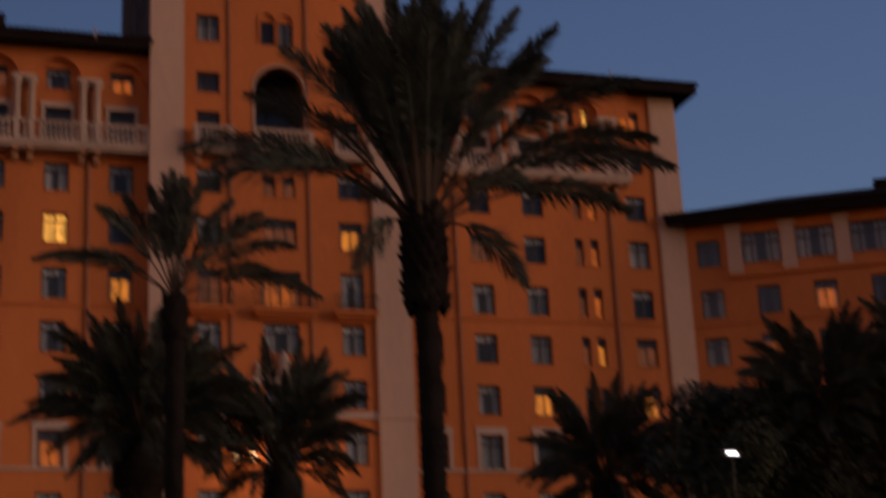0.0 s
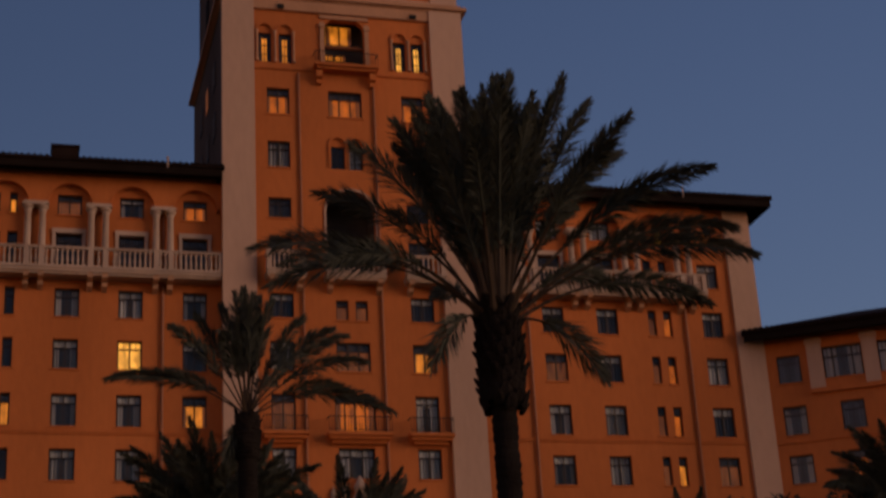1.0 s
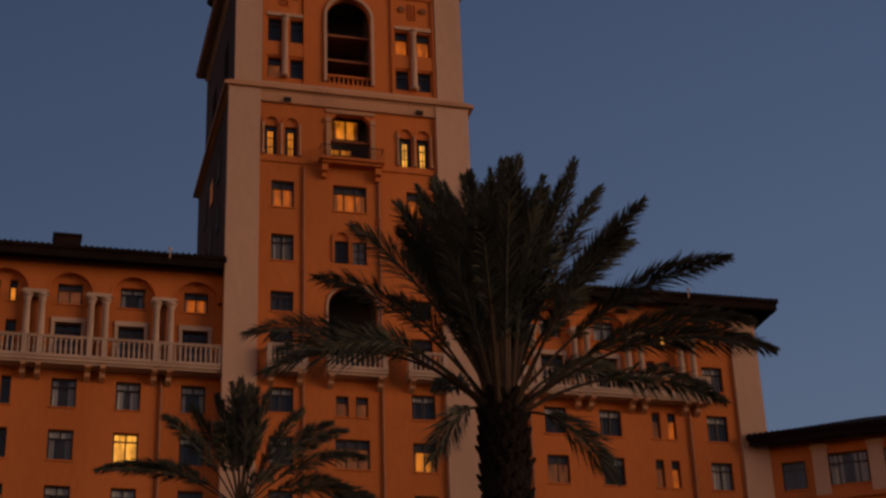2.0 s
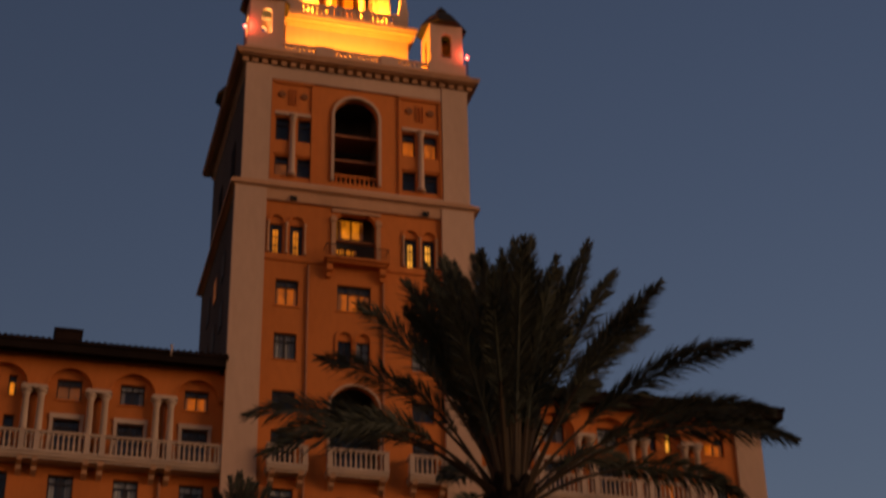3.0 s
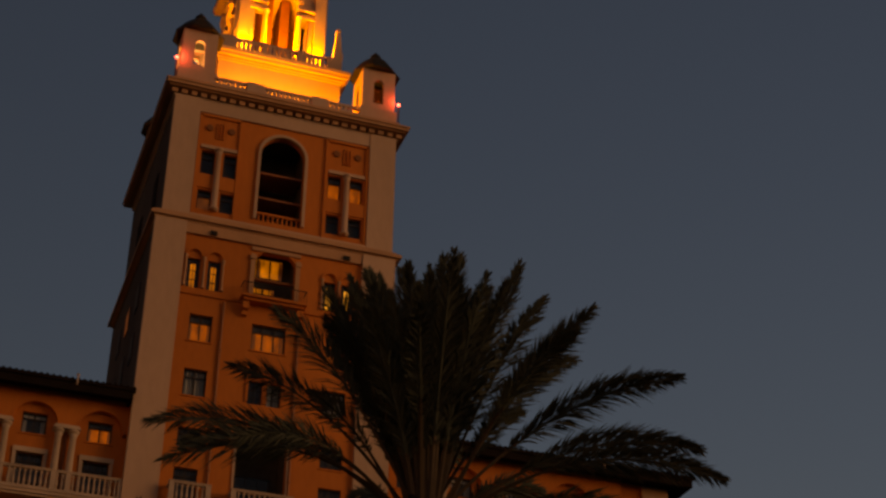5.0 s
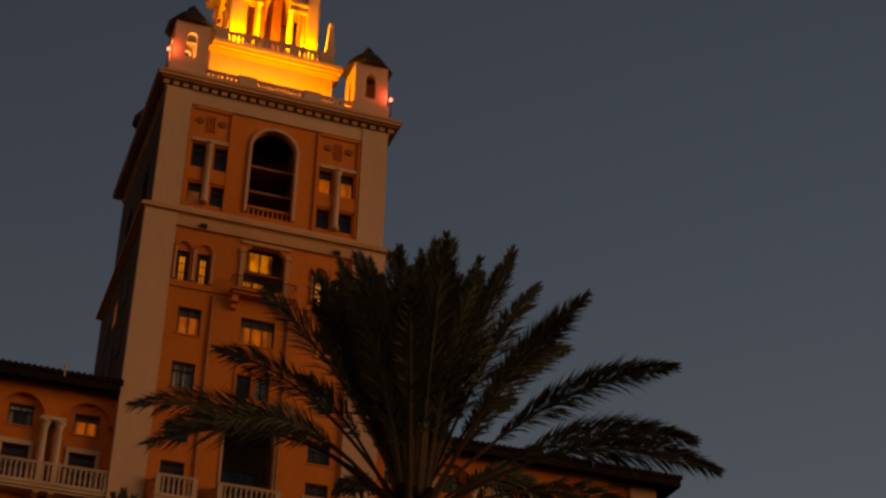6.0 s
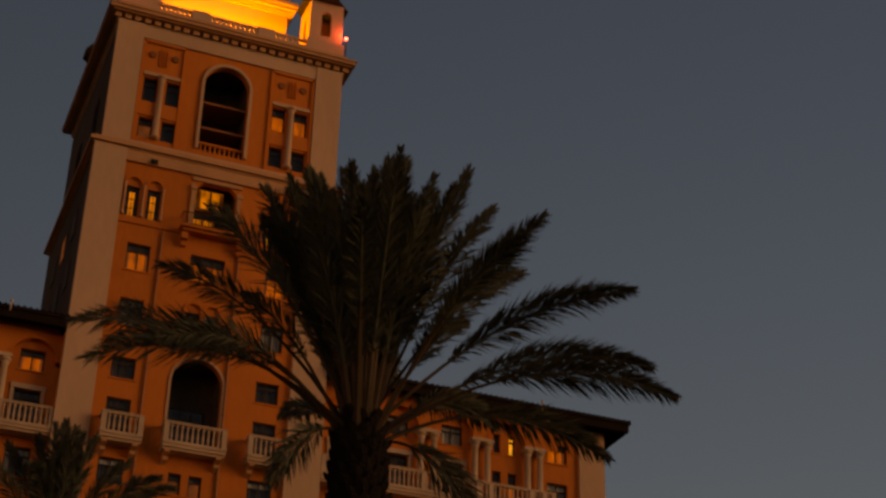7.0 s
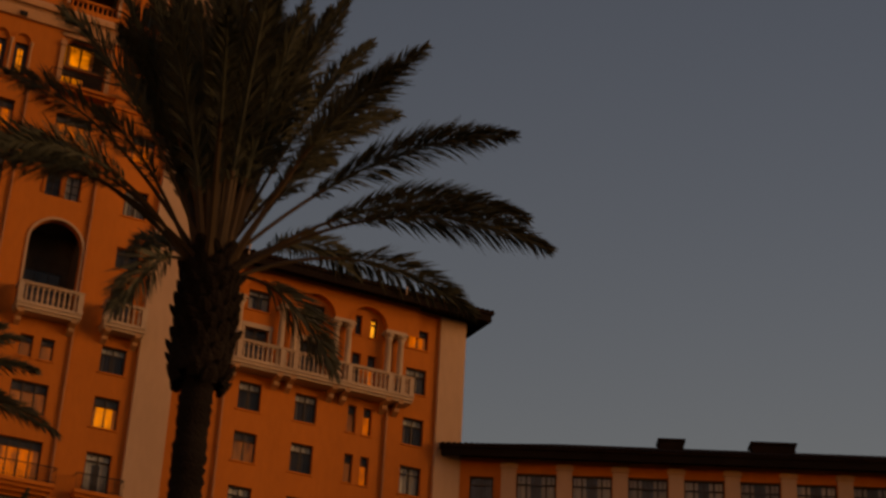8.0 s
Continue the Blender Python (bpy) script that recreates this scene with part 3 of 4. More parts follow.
add_window(tower, 20.12, 54.3, 1.8, 1.55, TY + 0.95, lights=2, transom=0, glow="gold", sill=False)
add_window(tower, 19.75, 52.72, 1.7, 0.95, TY + 0.95, lights=4, transom=0.45, glow="gold", sill=False)
for x0, x1 in ((18.58, 18.86), (21.55, 21.83)):
    part("jamb", boxes((x0, x1, TY - 0.14, TY + 0.02, 52.1, 55.3), (x0 - 0.06, x1 + 0.06, TY - 0.2, TY + 0.02, 54.9, 55.15)), TRIM, tower)
part("arch_frame", boxes((18.58, 21.83, TY - 0.12, TY + 0.02, 55.6, 55.85)), TRIM, tower)
for x, s in ((18.87, 1), (21.54, -1)):
    bm = bmesh.new()
    vs = [[bm.verts.new((x + s * px, yy, 55.6 - pz)) for px, pz in ((0, 0), (0.5, 0), (0.34, 0.12), (0.14, 0.3), (0, 0.62))] for yy in (TY - 0.01, TY + 0.4)]
    bm.faces.new(vs[0]), bm.faces.new(vs[1][::-1])
    for k in range(5):
        bm.faces.new((vs[0][k], vs[0][(k + 1) % 5], vs[1][(k + 1) % 5], vs[1][k]))
    bmesh.ops.recalc_face_normals(bm, faces=bm.faces)
    part("haunch", bm, STUCCO, tower)
part("arch_frame", arch_band(20.24, 1.57, 41.8, TY - 0.08, TY + 0.02, 0.14, 3.9), PALE, tower)
for s in (-0.58, 0.58):
    part("arch_frame", arch_band(C + s, 0.47, 46.5, TY - 0.1, TY + 0.02, 0.14, 1.6), STUCCO, tower)
for x in (14.98, 16.3, 23.88, 25.08):
    part("arch_frame", arch_band(x, 0.45, 54.43, TY - 0.1, TY + 0.02, 0.16, 0.0), STUCCO, tower)
for x in (14.98, 16.3, 23.88, 25.08):
    part("tympanum", boxes((x - 0.44, x + 0.44, TY + 0.09, TY + 0.17, 54.3, 54.86)), STUCCO, tower)
for s in (-0.58, 0.58):
    part("tympanum", boxes((C + s - 0.47, C + s + 0.47, TY + 0.09, TY + 0.17, 46.42, 46.96)), STUCCO, tower)
cm = stored(("colonnette", 1), lambda: column_mesh(2.25, 0.08), TRIM)
for x in (14.45, 15.64, 16.84, 23.36, 24.48, 25.6):
    part("colonnette", cm, None, tower, at=pose(x, TY - 0.06, 52.16))
for x0, x1 in ((12.3, 14.24), (26.08, 28.18)):
    part("pilaster", boxes((x0 - 0.12, x1, TY - 0.28, TY + 0.2, 0, 56.7), (x0 - 0.2, x1 + 0.06, TY - 0.36, TY + 0.15, 20.9, 21.35)), PALE, tower, "pale stucco corner pilaster")
part("string_course", boxes((14.25, 26.07, TY - 0.12, TY + 0.02, 51.62, 51.84)), STUCCO, tower)
part("string_course", boxes((14.25, 26.07, TY - 0.18, TY + 0.02, 20.95, 21.35)), STONE, tower)
part("frieze", boxes((14.25, 26.07, TY - 0.2, TY + 0.01, 55.95, 56.7)), TRIM, tower)
for x in (16.0, 24.85):
    part("vent", boxes((x - 0.22, x + 0.22, TY - 0.34, TY - 0.2, 56.02, 56.3)), IRON, tower)
for x in (17.1, 22.0):
    bm = bmesh.new()
    lathe(bm, [(0.08, 22), (0.08, 51.4)], x, TY - 0.1, 0, 8)
    for z in range(24, 51, 4):
        lathe(bm, [(0.12, z), (0.12, z + 0.1)], x, TY - 0.1, 0, 8)
    part("downpipe", bm, PIPE, tower)
for x0, x1 in ((14.75, 17.2), (18.4, 22.15), (23.45, 25.95)):
    balcony(tower, x0, x1, TY, 1.0, 37.5, 1.3, bracket_x=(x0 + 0.35, x1 - 0.35), bracket_drop=0.8)
b = part("balcony", boxes((18.05, 22.25, TY - 0.9, TY + 0.05, 51.78, 51.95), (18.2, 22.1, TY - 0.7, TY + 0.05, 51.6, 51.78)), STUCCO, tower, "stucco balcony with a thin iron rail")
for x in (18.4, 21.9):
    part("corbel", boxes((x - 0.2, x + 0.2, TY - 0.6, TY + 0.05, 51.05, 51.5), (x - 0.16, x + 0.16, TY - 0.3, TY + 0.05, 50.7, 51.05)), STUCCO, b)
bm = boxes((18.08, 22.22, TY - 0.88, TY - 0.84, 52.75, 52.8), (18.08, 18.12, TY - 0.84, TY, 52.75, 52.8), (22.18, 22.22, TY - 0.84, TY, 52.75, 52.8))
part("iron_rail", bm, IRON, b)
bar = stored(("railing_bar", 0.8), lambda: boxes((-0.014, 0.014, -0.012, 0.012, 0.002, 0.8)), IRON)
for k in range(26):
    part("railing_bar", bar, None, b, at=pose(18.1 + 4.1 * k / 25, TY - 0.86, 51.95))
for x0, x1 in ((14.42, 17.14), (18.28, 22.18), (23.24, 25.98)):
    b = part("balcony", boxes((x0, x1, TY - 0.85, TY + 0.05, 27.3, 27.5), (x0 + 0.1, x1 - 0.1, TY - 0.65, TY + 0.05, 27.1, 27.3), (x0 + 0.3, x1 - 0.3, TY - 0.35, TY + 0.05, 26.9, 27.1)), STUCCO, tower)
    bm = boxes((x0 + 0.03, x1 - 0.03, TY - 0.82, TY - 0.78, 28.4, 28.45), (x0 + 0.03, x1 - 0.03, TY - 0.82, TY - 0.78, 27.6, 27.63), (x0 + 0.03, x0 + 0.07, TY - 0.78, TY, 28.4, 28.45), (x1 - 0.07, x1 - 0.03, TY - 0.78, TY, 28.4, 28.45))
    n = int((x1 - x0) / 0.16)
    part("iron_rail", bm, IRON, b)
    bar = stored(("railing_bar", 0.9), lambda: boxes((-0.014, 0.014, -0.012, 0.012, 0.002, 0.9)), IRON)
    for k in range(n):
        part("railing_bar", bar, None, b, at=pose(x0 + 0.05 + (x1 - x0 - 0.1) * k / (n - 1), TY - 0.8, 27.5))
# carved crest over the entrance bay
crest = boxes((18.3, 22.1, TY - 0.25, TY + 0.02, 22.9, 23.3))
for k, (x, r, h) in enumerate(((18.6, 0.2, 1.0), (19.3, 0.28, 1.3), (20.2, 0.42, 1.7), (21.1, 0.28, 1.3), (21.8, 0.2, 1.0))):
    lathe(crest, [(r, 0), (r * 1.15, h * 0.15), (r * 0.7, h * 0.4), (r * 0.95, h * 0.6), (r * 0.45, h * 0.85), (0.04, h)], x, TY - 0.12, 23.3, 10)
part("crest", crest, STONE, tower, "carved stone crest")


def cornice(hw, cx, cy, z, steps, mat, parent, name="cornice"):
    """A square moulded cornice about (cx, cy): steps of (projection, height)."""
    profile = []
    for p, h in steps:
        profile += [((hw + p) * math.sqrt(2), z), ((hw + p) * math.sqrt(2), z + h)]
        z += h
    bm = bmesh.new()
    lathe(bm, profile, cx, cy, 0, 4, math.pi / 4)
    return part(name, bm, mat, parent)


CY = 102.0
# unlit flanks take the darkened colour instead of the front's stucco
part("side_wall", boxes((12.302, 12.7, TY + 0.61, 110.0, 0, 56.74), (27.78, 28.178, TY + 0.61, 110.0, 0, 56.74), (12.3, 28.18, 110.0, 110.4, 0, 56.74)), FLANK, tower, "stucco side wall with its shade put in the colour")
for y in (98.5, 102.0, 105.5):
    for z in (48.5, 44.8, 52.2):
        part("side_window", boxes((12.24, 12.30, y - 0.7, y + 0.7, z, z + 1.8)), WOOD, tower)
        part("pane", boxes((12.22, 12.235, y - 0.58, y + 0.58, z + 0.1, z + 1.7)), LIT["dim"] if (y, z) == (102.0, 52.2) else ROOM, tower)
cornice(7.94, 20.24, CY, 56.64, ((0.1, 0.13), (0.22, 0.12), (0.42, 0.22), (0.32, 0.1), (0.1, 0.2)), TRIM, tower)
# upper stage
U0, U1, UZ0, UZ1 = 12.66, 28.0, 57.4, 66.6
uh, uw = [(18.72, 21.74, 58.1, 64.86, True)], []
for x in (15.22, 16.72, 23.88, 25.4):
    for z, h in ((60.88, 1.8), (58.12, 1.5)):
        uh.append((x - 0.47, x + 0.47, z, z + h, False))
        uw.append((x, z, 0.94, h))
part("upper_wall", wall_with_openings(U0, U1, UZ0, UZ1, TY + 0.3, uh), STUCCO, tower, "terracotta orange stucco wall")
for k, (x, z, w, h) in enumerate(uw):
    add_window(tower, x, z, w, h, TY + 0.3, lights=1, transom=0.7, sill=False, glow="amber" if (x > 20 and z > 60) else "dim" if z < 60 and x < 16 else "", cover=0.0)
for x0, x1 in ((14.45, 17.28), (23.2, 26.15)):
    xm = (x0 + x1) / 2 + 0.0
    part("panel_frame", boxes((x0 - 0.05, x0 + 0.14, TY + 0.16, TY + 0.32, 57.6, 65.5), (x1 - 0.14, x1 + 0.05, TY + 0.16, TY + 0.32, 57.6, 65.5), (x0, x1, TY + 0.16, TY + 0.32, 65.36, 65.56), (x0, x1, TY + 0.18, TY + 0.32, 57.5, 57.75)), STUCCO, tower)
    part("spandrel", boxes((x0 + 0.15, x1 - 0.15, TY + 0.2, TY + 0.32, 59.75, 60.75)), STUCCO, tower)
    part("lintel", boxes((x0 + 0.2, x1 - 0.2, TY + 0.12, TY + 0.32, 62.8, 63.05)), PALE, tower)
    smooth(part("column", stored(("panel_column", 1), lambda: column_mesh(4.7, 0.2), PALE), None, tower, at=pose(xm - 0.0, TY + 0.1, 58.1)))
    for s in (-0.75, 0.75):
        bm = bmesh.new()
        lathe(bm, [(0.25, -0.06), (0.25, 0.06), (0.2, 0.08), (0.14, 0.08)], n=18)
        bm.transform(pose(xm + s, TY + 0.27, 64.5, 90, 0, 0))
        part("roundel", bm, RUST, tower, "brown round medallion")
    for k in range(3):
        part("flute", boxes((xm - 0.25 + 0.22 * k, xm - 0.19 + 0.22 * k, TY + 0.2, TY + 0.31, 63.7, 65.0)), STUCCO, tower)
part("pilaster", boxes((U0 - 0.08, 14.36, TY + 0.08, TY + 0.4, UZ0, UZ1)), PALE, tower, "pale stucco corner pilaster")
part("pilaster", boxes((26.22, U1 + 0.05, TY + 0.08, TY + 0.4, UZ0, UZ1)), PALE, tower, "pale stucco corner pilaster")
part("frieze", boxes((14.37, 26.21, TY + 0.14, TY + 0.32, 65.6, UZ1)), PALE, tower)
part("plinth", boxes((14.37, 26.21, TY + 0.1, TY + 0.32, 57.4, 57.62)), PALE, tower)
part("arch_frame", arch_band(20.23, 1.52, 63.33, TY + 0.12, TY + 0.32, 0.19, 5.2), PALE, tower, "pale moulded arch surround")
# recess walls coloured dark in place of the arch's own shade
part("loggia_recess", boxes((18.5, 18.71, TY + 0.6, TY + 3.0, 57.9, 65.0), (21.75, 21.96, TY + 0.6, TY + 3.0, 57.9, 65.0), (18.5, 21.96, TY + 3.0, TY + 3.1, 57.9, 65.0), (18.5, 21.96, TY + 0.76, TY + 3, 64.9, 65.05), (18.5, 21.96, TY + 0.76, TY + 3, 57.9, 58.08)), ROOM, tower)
for z in (60.1, 62.05):
    part("loggia_beam", boxes((18.72, 21.74, TY + 0.75, TY + 1.0, z, z + 0.13), (18.72, 21.74, TY + 1.0, TY + 2.9, z + 0.06, z + 0.1)), PIPE, tower)
bm = boxes((18.73, 21.73, TY + 0.5, TY + 0.7, 58.75, 58.9))
for k in range(9):
    lathe(bm, [(0.05, 0), (0.09, 0.2), (0.05, 0.5), (0.07, 0.65)], 18.95 + k * 0.32, TY + 0.6, 58.1, 8)
part("balustrade", bm, STUCCO, tower)
part("side_wall", boxes((U0, U0 + 0.4, TY + 0.91, 109.9, UZ0, UZ1), (U1 - 0.4, U1, TY + 0.91, 109.9, UZ0, UZ1), (U0, U1, 109.9, 110.2, UZ0, UZ1)), FLANK, tower, "stucco side wall with its shade put in the colour")
for y in (99.0, 105.0):
    part("side_window", boxes((12.6, 12.658, y - 0.8, y + 0.8, 58.4, 62.8)), SOFFIT, tower)
cornice(7.66, 20.33, CY, 66.35, ((0.06, 0.2), (0.2, 0.12)), PALE, tower)
dent = stored(("dentil", 1), lambda: boxes((-0.2, 0.2, 0.2, 0.5, 0, 0.3)), TRIM)
for k in range(25):
    part("dentil", dent, None, tower, at=pose(12.5 + 0.655 * k, TY - 0.22, 66.69))
cornice(7.66, 20.33, CY, 67.02, ((0.6, 0.1), (0.8, 0.22), (0.88, 0.12), (0.3, 0.52)), TRIM, tower)

# parapet balustrade between the corner turrets
part("parapet", boxes((15.2, 25.5, 94.55, 94.8, 68.82, 69.0), (15.2, 25.5, 94.55, 94.8, 67.98, 68.48)), PALE, tower)
part("parapet", boxes((12.3, 12.55, 97.4, 106.6, 67.98, 69.0), (28.1, 28.35, 97.4, 106.6, 67.98, 69.0)), PALE, tower)
pb = stored(("parapet_baluster", 1), lambda: boxes((-0.11, 0.11, -0.1, 0.1, 0, 0.34)), PALE)
for k in range(30):
    x = 15.5 + k * 0.32
    if any(abs(x - p) < 0.5 for p in (18.0, 22.6)):
        continue
    part("baluster", pb, None, tower, at=pose(x, 94.68, 68.48))
for x in (18.0, 22.6):
    part("pedestal", boxes((x - 0.6, x + 0.6, 94.5, 94.85, 67.985, 69.08)), PALE, tower)


def turret(cx, cy, name_label):
    t = part("turret", boxes((cx - 1.35, cx + 1.35, cy - 1.35, cy + 1.35, 67.98, 69.3)), PALE, tower, name_label)
    holes_t = [(cx - 0.36, cx + 0.36, 69.85, 71.9, True)]
    for a in range(4):
        half = 1.2 if a % 2 == 0 else 0.94
        bm = wall_with_openings(cx - half, cx + half, 69.3, 72.7, cy - 1.2, holes_t, 0.25, 0.25)
        bm.transform(Matrix.Translation((cx, cy, 0)) @ pose(0, 0, 0, 0, 0, 90 * a) @ Matrix.Translation((-cx, -cy, 0)))
        part("turret_wall", bm, PALE, t)
    part("turret_floor", boxes((cx - 0.58, cx + 0.58, cy - 0.58, cy + 0.58, 69.3, 69.45)), PALE, t)
    bm = bmesh.new()
    lathe(bm, [(1.78, 0), (1.84, 0.1), (1.55, 0.5), (1.2, 1.0), (0.8, 1.45), (0.42, 1.7), (0.36, 1.8), (0.42, 2.0), (0.24, 2.2), (0.05, 2.45)], cx, cy, 72.72, 8, math.pi / 8)
    part("turret_roof", bm, SLATE, t, "dark octagonal tile cap with finial")
    return t


turret(13.95, 96.0, "pale corner turret with open arches")
lamp("POINT", (13.95, 96.2, 69.9), (13.95, 96.2, 72), 700, (1.0, 0.62, 0.25), 0.15)
turret(26.85, 96.0, "pale corner turret with open arches")
turret(13.95, 108.0, "pale corner turret with open arches")
turret(26.85, 108.0, "pale corner turret with open arches")
for x, y in ((12.45, 94.8), (28.35, 94.8)):
    bm = bmesh.new()
    lathe(bm, [(0.06, 0), (0.1, 0.05), (0.12, 0.14), (0.08, 0.22), (0.02, 0.26)], n=10)
    b = tagged(part("obstruction_lamp", bm, RED, None, at=pose(x, y, 69.95)), "small red warning lamp on the turret", "lamp", "red lamps")
    part("bracket", boxes((-0.04, 0.04, -0.04, 0.04, -1.98, 0.0)), IRON, b)
    d = bpy.data.lights.new("red_lamp", "POINT")
    d.energy, d.color, d.shadow_soft_size = 90, (1.0, 0.12, 0.08), 0.15
    new("red_lamp", d).location = (x + (0.1 if x < 20 else -0.1), y - 0.35, 70.2)

# lit base block and belfry
bh = 4.5
part("block", boxes((CX - bh, CX + bh, CY - bh, CY + bh, 67.98, 72.9)), PALE, tower, "floodlit pale block below the belfry")
cornice(bh, CX + 0.05, CY, 72.75, ((0.1, 0.15), (0.2, 0.2), (0.42, 0.25), (0.55, 0.3)), PALE, tower)
part("block_niche", arch_band(20.3, 0.9, 69.2, CY - bh - 0.1, CY - bh + 0.02, 0.18), PALE, tower)
part("parapet", boxes((CX - 3.9, CX + 3.9, CY - 4.55, CY - 4.3, 74.75, 74.95), (CX - 3.9, CX + 3.9, CY - 4.55, CY - 4.3, 73.652, 73.85)), PALE, tower)
part("parapet", boxes((CX - 4.5, CX - 4.25, CY - 4.3, CY + 4.3, 73.652, 74.95), (CX + 4.25, CX + 4.5, CY - 4.3, CY + 4.3, 73.652, 74.95)), PALE, tower)
tb = stored(("terrace_baluster", 1), lambda: boxes((-0.115, 0.115, -0.11, 0.11, 0, 0.9)), PALE)
for x0, n in ((CX - 3.1, 5), (CX - 0.85, 6), (CX + 1.75, 5)):
    for k in range(n):
        part("baluster", tb, None, tower, at=pose(x0 + 0.33 * k, CY - 4.42, 73.85))
for x0, x1 in ((CX - 4.5, CX - 3.3), (CX - 1.45, CX - 1.05), (CX + 1.15, CX + 1.6), (CX + 3.4, CX + 4.5)):
    part("pedestal", boxes((x0, x1, CY - 4.6, CY - 4.25, 73.656, 75.0)), PALE, tower)
bm = bmesh.new()
lathe(bm, [(0.5, 0), (0.5, 0.6), (0.42, 0.62), (0.2, 2.6), (0.26, 2.65), (0.2, 2.95), (0.02, 3.1)], CX + 4.2, CY - 4.2, 74.95, 4, math.pi / 4)
part("obelisk", bm, PALE, tower, "pale stone obelisk")
# belfry: four faces, each with a three-part arched opening
BH, BZ = 3.2, 73.652
for a in range(4):
    hl = [(-1.12, 1.12, 75.0, 81.45, True), (-2.05, -1.4, 75.0, 79.0, False), (1.4, 2.05, 75.0, 79.0, False)]
    bm = wall_with_openings(-2.45, 2.45, BZ, 83.0, -BH, hl, 0.5)
    m = Matrix.Translation((CX + 0.1, CY, 0)) @ pose(0, 0, 0, 0, 0, 90 * a)
    bm.transform(m)
    f = part("belfry_face", bm, PALE, tower, "arched belfry face")
    for x0, x1 in ((-3.25, -2.45), (2.45, 3.25)):
        part("belfry_pilaster", boxes((x0, x1, -BH - 0.2, -BH + 0.55, BZ, 82.6)), PALE, f, at=m)
    for x0, x1 in ((-3.25, -2.45), (2.45, 3.25)):
        part("capital", boxes((x0 - 0.06, x1 + 0.06, -BH - 0.28, -BH - 0.201, 81.6, 81.75), (x0 - 0.12, x1 + 0.12, -BH - 0.34, -BH - 0.201, 81.95, 82.15), (x0 - 0.02, x1 + 0.02, -BH - 0.25, -BH - 0.201, 81.75, 81.95)), PALE, f, at=m)
        part("pilaster_base", boxes((x0 - 0.1, x1 + 0.1, -BH - 0.32, -BH - 0.201, BZ, 75.1), (x0 - 0.05, x1 + 0.05, -BH - 0.27, -BH - 0.201, 75.1, 75.3)), PALE, f, at=m)
    part("archivolt", arch_band(0, 1.42, 80.33, -BH - 0.26, -BH - 0.0, 0.12), PALE, f, at=m)
    part("archivolt", arch_band(0, 1.12, 80.33, -BH - 0.18, -BH + 0.02, 0.3), PALE, f, at=m)
    for x0, x1 in ((-2.44, -1.13), (1.13, 2.44)):
        part("entablature", boxes((x0, x1, -BH - 0.16, -BH + 0.02, 79.0, 79.25)), PALE, f, at=m)
        part("entablature", boxes((x0, x1, -BH - 0.28, -BH + 0.02, 79.6, 79.8)), PALE, f, at=m)
    part("keystone", boxes((-0.22, 0.22, -BH - 0.3, -BH + 0.02, 81.4, 82.2)), PALE, f, at=m)
    part("entablature", boxes((-3.35, 3.35, -BH - 0.3, -BH + 0.02, 82.4, 82.6)), PALE, f, at=m)
    bc = stored(("belfry_column", 1), lambda: column_mesh(4.0, 0.17), PALE)
    for x in (-1.26, 1.26):
        smooth(part("column", bc, None, f, at=m @ pose(x, -BH - 0.12, 75.0)))
    part("plinth", boxes((-2.44, 2.44, -BH - 0.3, -BH + 0.01, BZ, 75.0)), PALE, f, at=m)
cornice(BH, CX + 0.1, CY, 82.7, ((0.2, 0.3), (0.45, 0.25), (0.75, 0.3), (0.85, 0.2)), PALE, tower)
part("belfry_core", boxes((CX - 1.0, CX - 0.2, CY - 1.2, CY + 1.2, BZ, 82.5), (CX + 0.5, CX + 1.2, CY - 0.6, CY + 1.4, BZ, 82.5)), RUST, tower)
bm = bmesh.new()
lathe(bm, [(3.4, 0), (3.4, 4.5), (3.7, 4.7), (3.6, 5.0), (2.9, 6.6), (1.7, 8.0), (0.5, 9.2), (0.3, 10.5), (0.02, 11.2)], CX + 0.1, CY, 83.75, 16)
part("lantern", bm, PALE, tower, "round lantern with a domed cap")
# floodlights on the terraces
AMBER = (1.0, 0.365, 0.032)
for x in (CX - 3.2, CX, CX + 3.2):
    lamp("AREA", (x, CY - bh - 1.6, 68.4), (x, CY - bh + 0.2, 71.5), 680, AMBER, 0.6)
for x in (CX - 2.7, CX + 2.8):
    lamp("AREA", (x, CY - BH - 0.9, 74.9), (x, CY - BH + 0.1, 79.5), 720, AMBER, 0.4)
lamp("AREA", (CX, CY - 3.85, 75.05), (CX, CY - BH, 82.5), 2300, AMBER, 0.5)
lamp("AREA", (CX + 0.1, CY - 2.2, 74.4), (CX + 0.1, CY - 1.2, 81), 700, AMBER, 0.6)
lamp("AREA", (CX - bh - 1.6, CY, 68.4), (CX - bh, CY, 72), 350, AMBER, 0.6)
lamp("AREA", (CX - BH - 0.8, CY, 74.2), (CX - BH, CY, 80), 500, AMBER, 0.4)

# ---------------------------------------------------------------- angled far wing
ang = math.degrees(math.atan2(-0.492, 0.87))
far = thing("hotel_wing", "lower angled terracotta hotel wing with overhanging tile roof", "hotel", pose(48.0, 94.75, 0, 0, 0, ang), "hotel wings")
fh, fw = [], []


def f_open(u, z, w, h, **kw):
    fh.append((u - w / 2, u + w / 2, z, z + h))
    fw.append((u, z, w, h, kw))


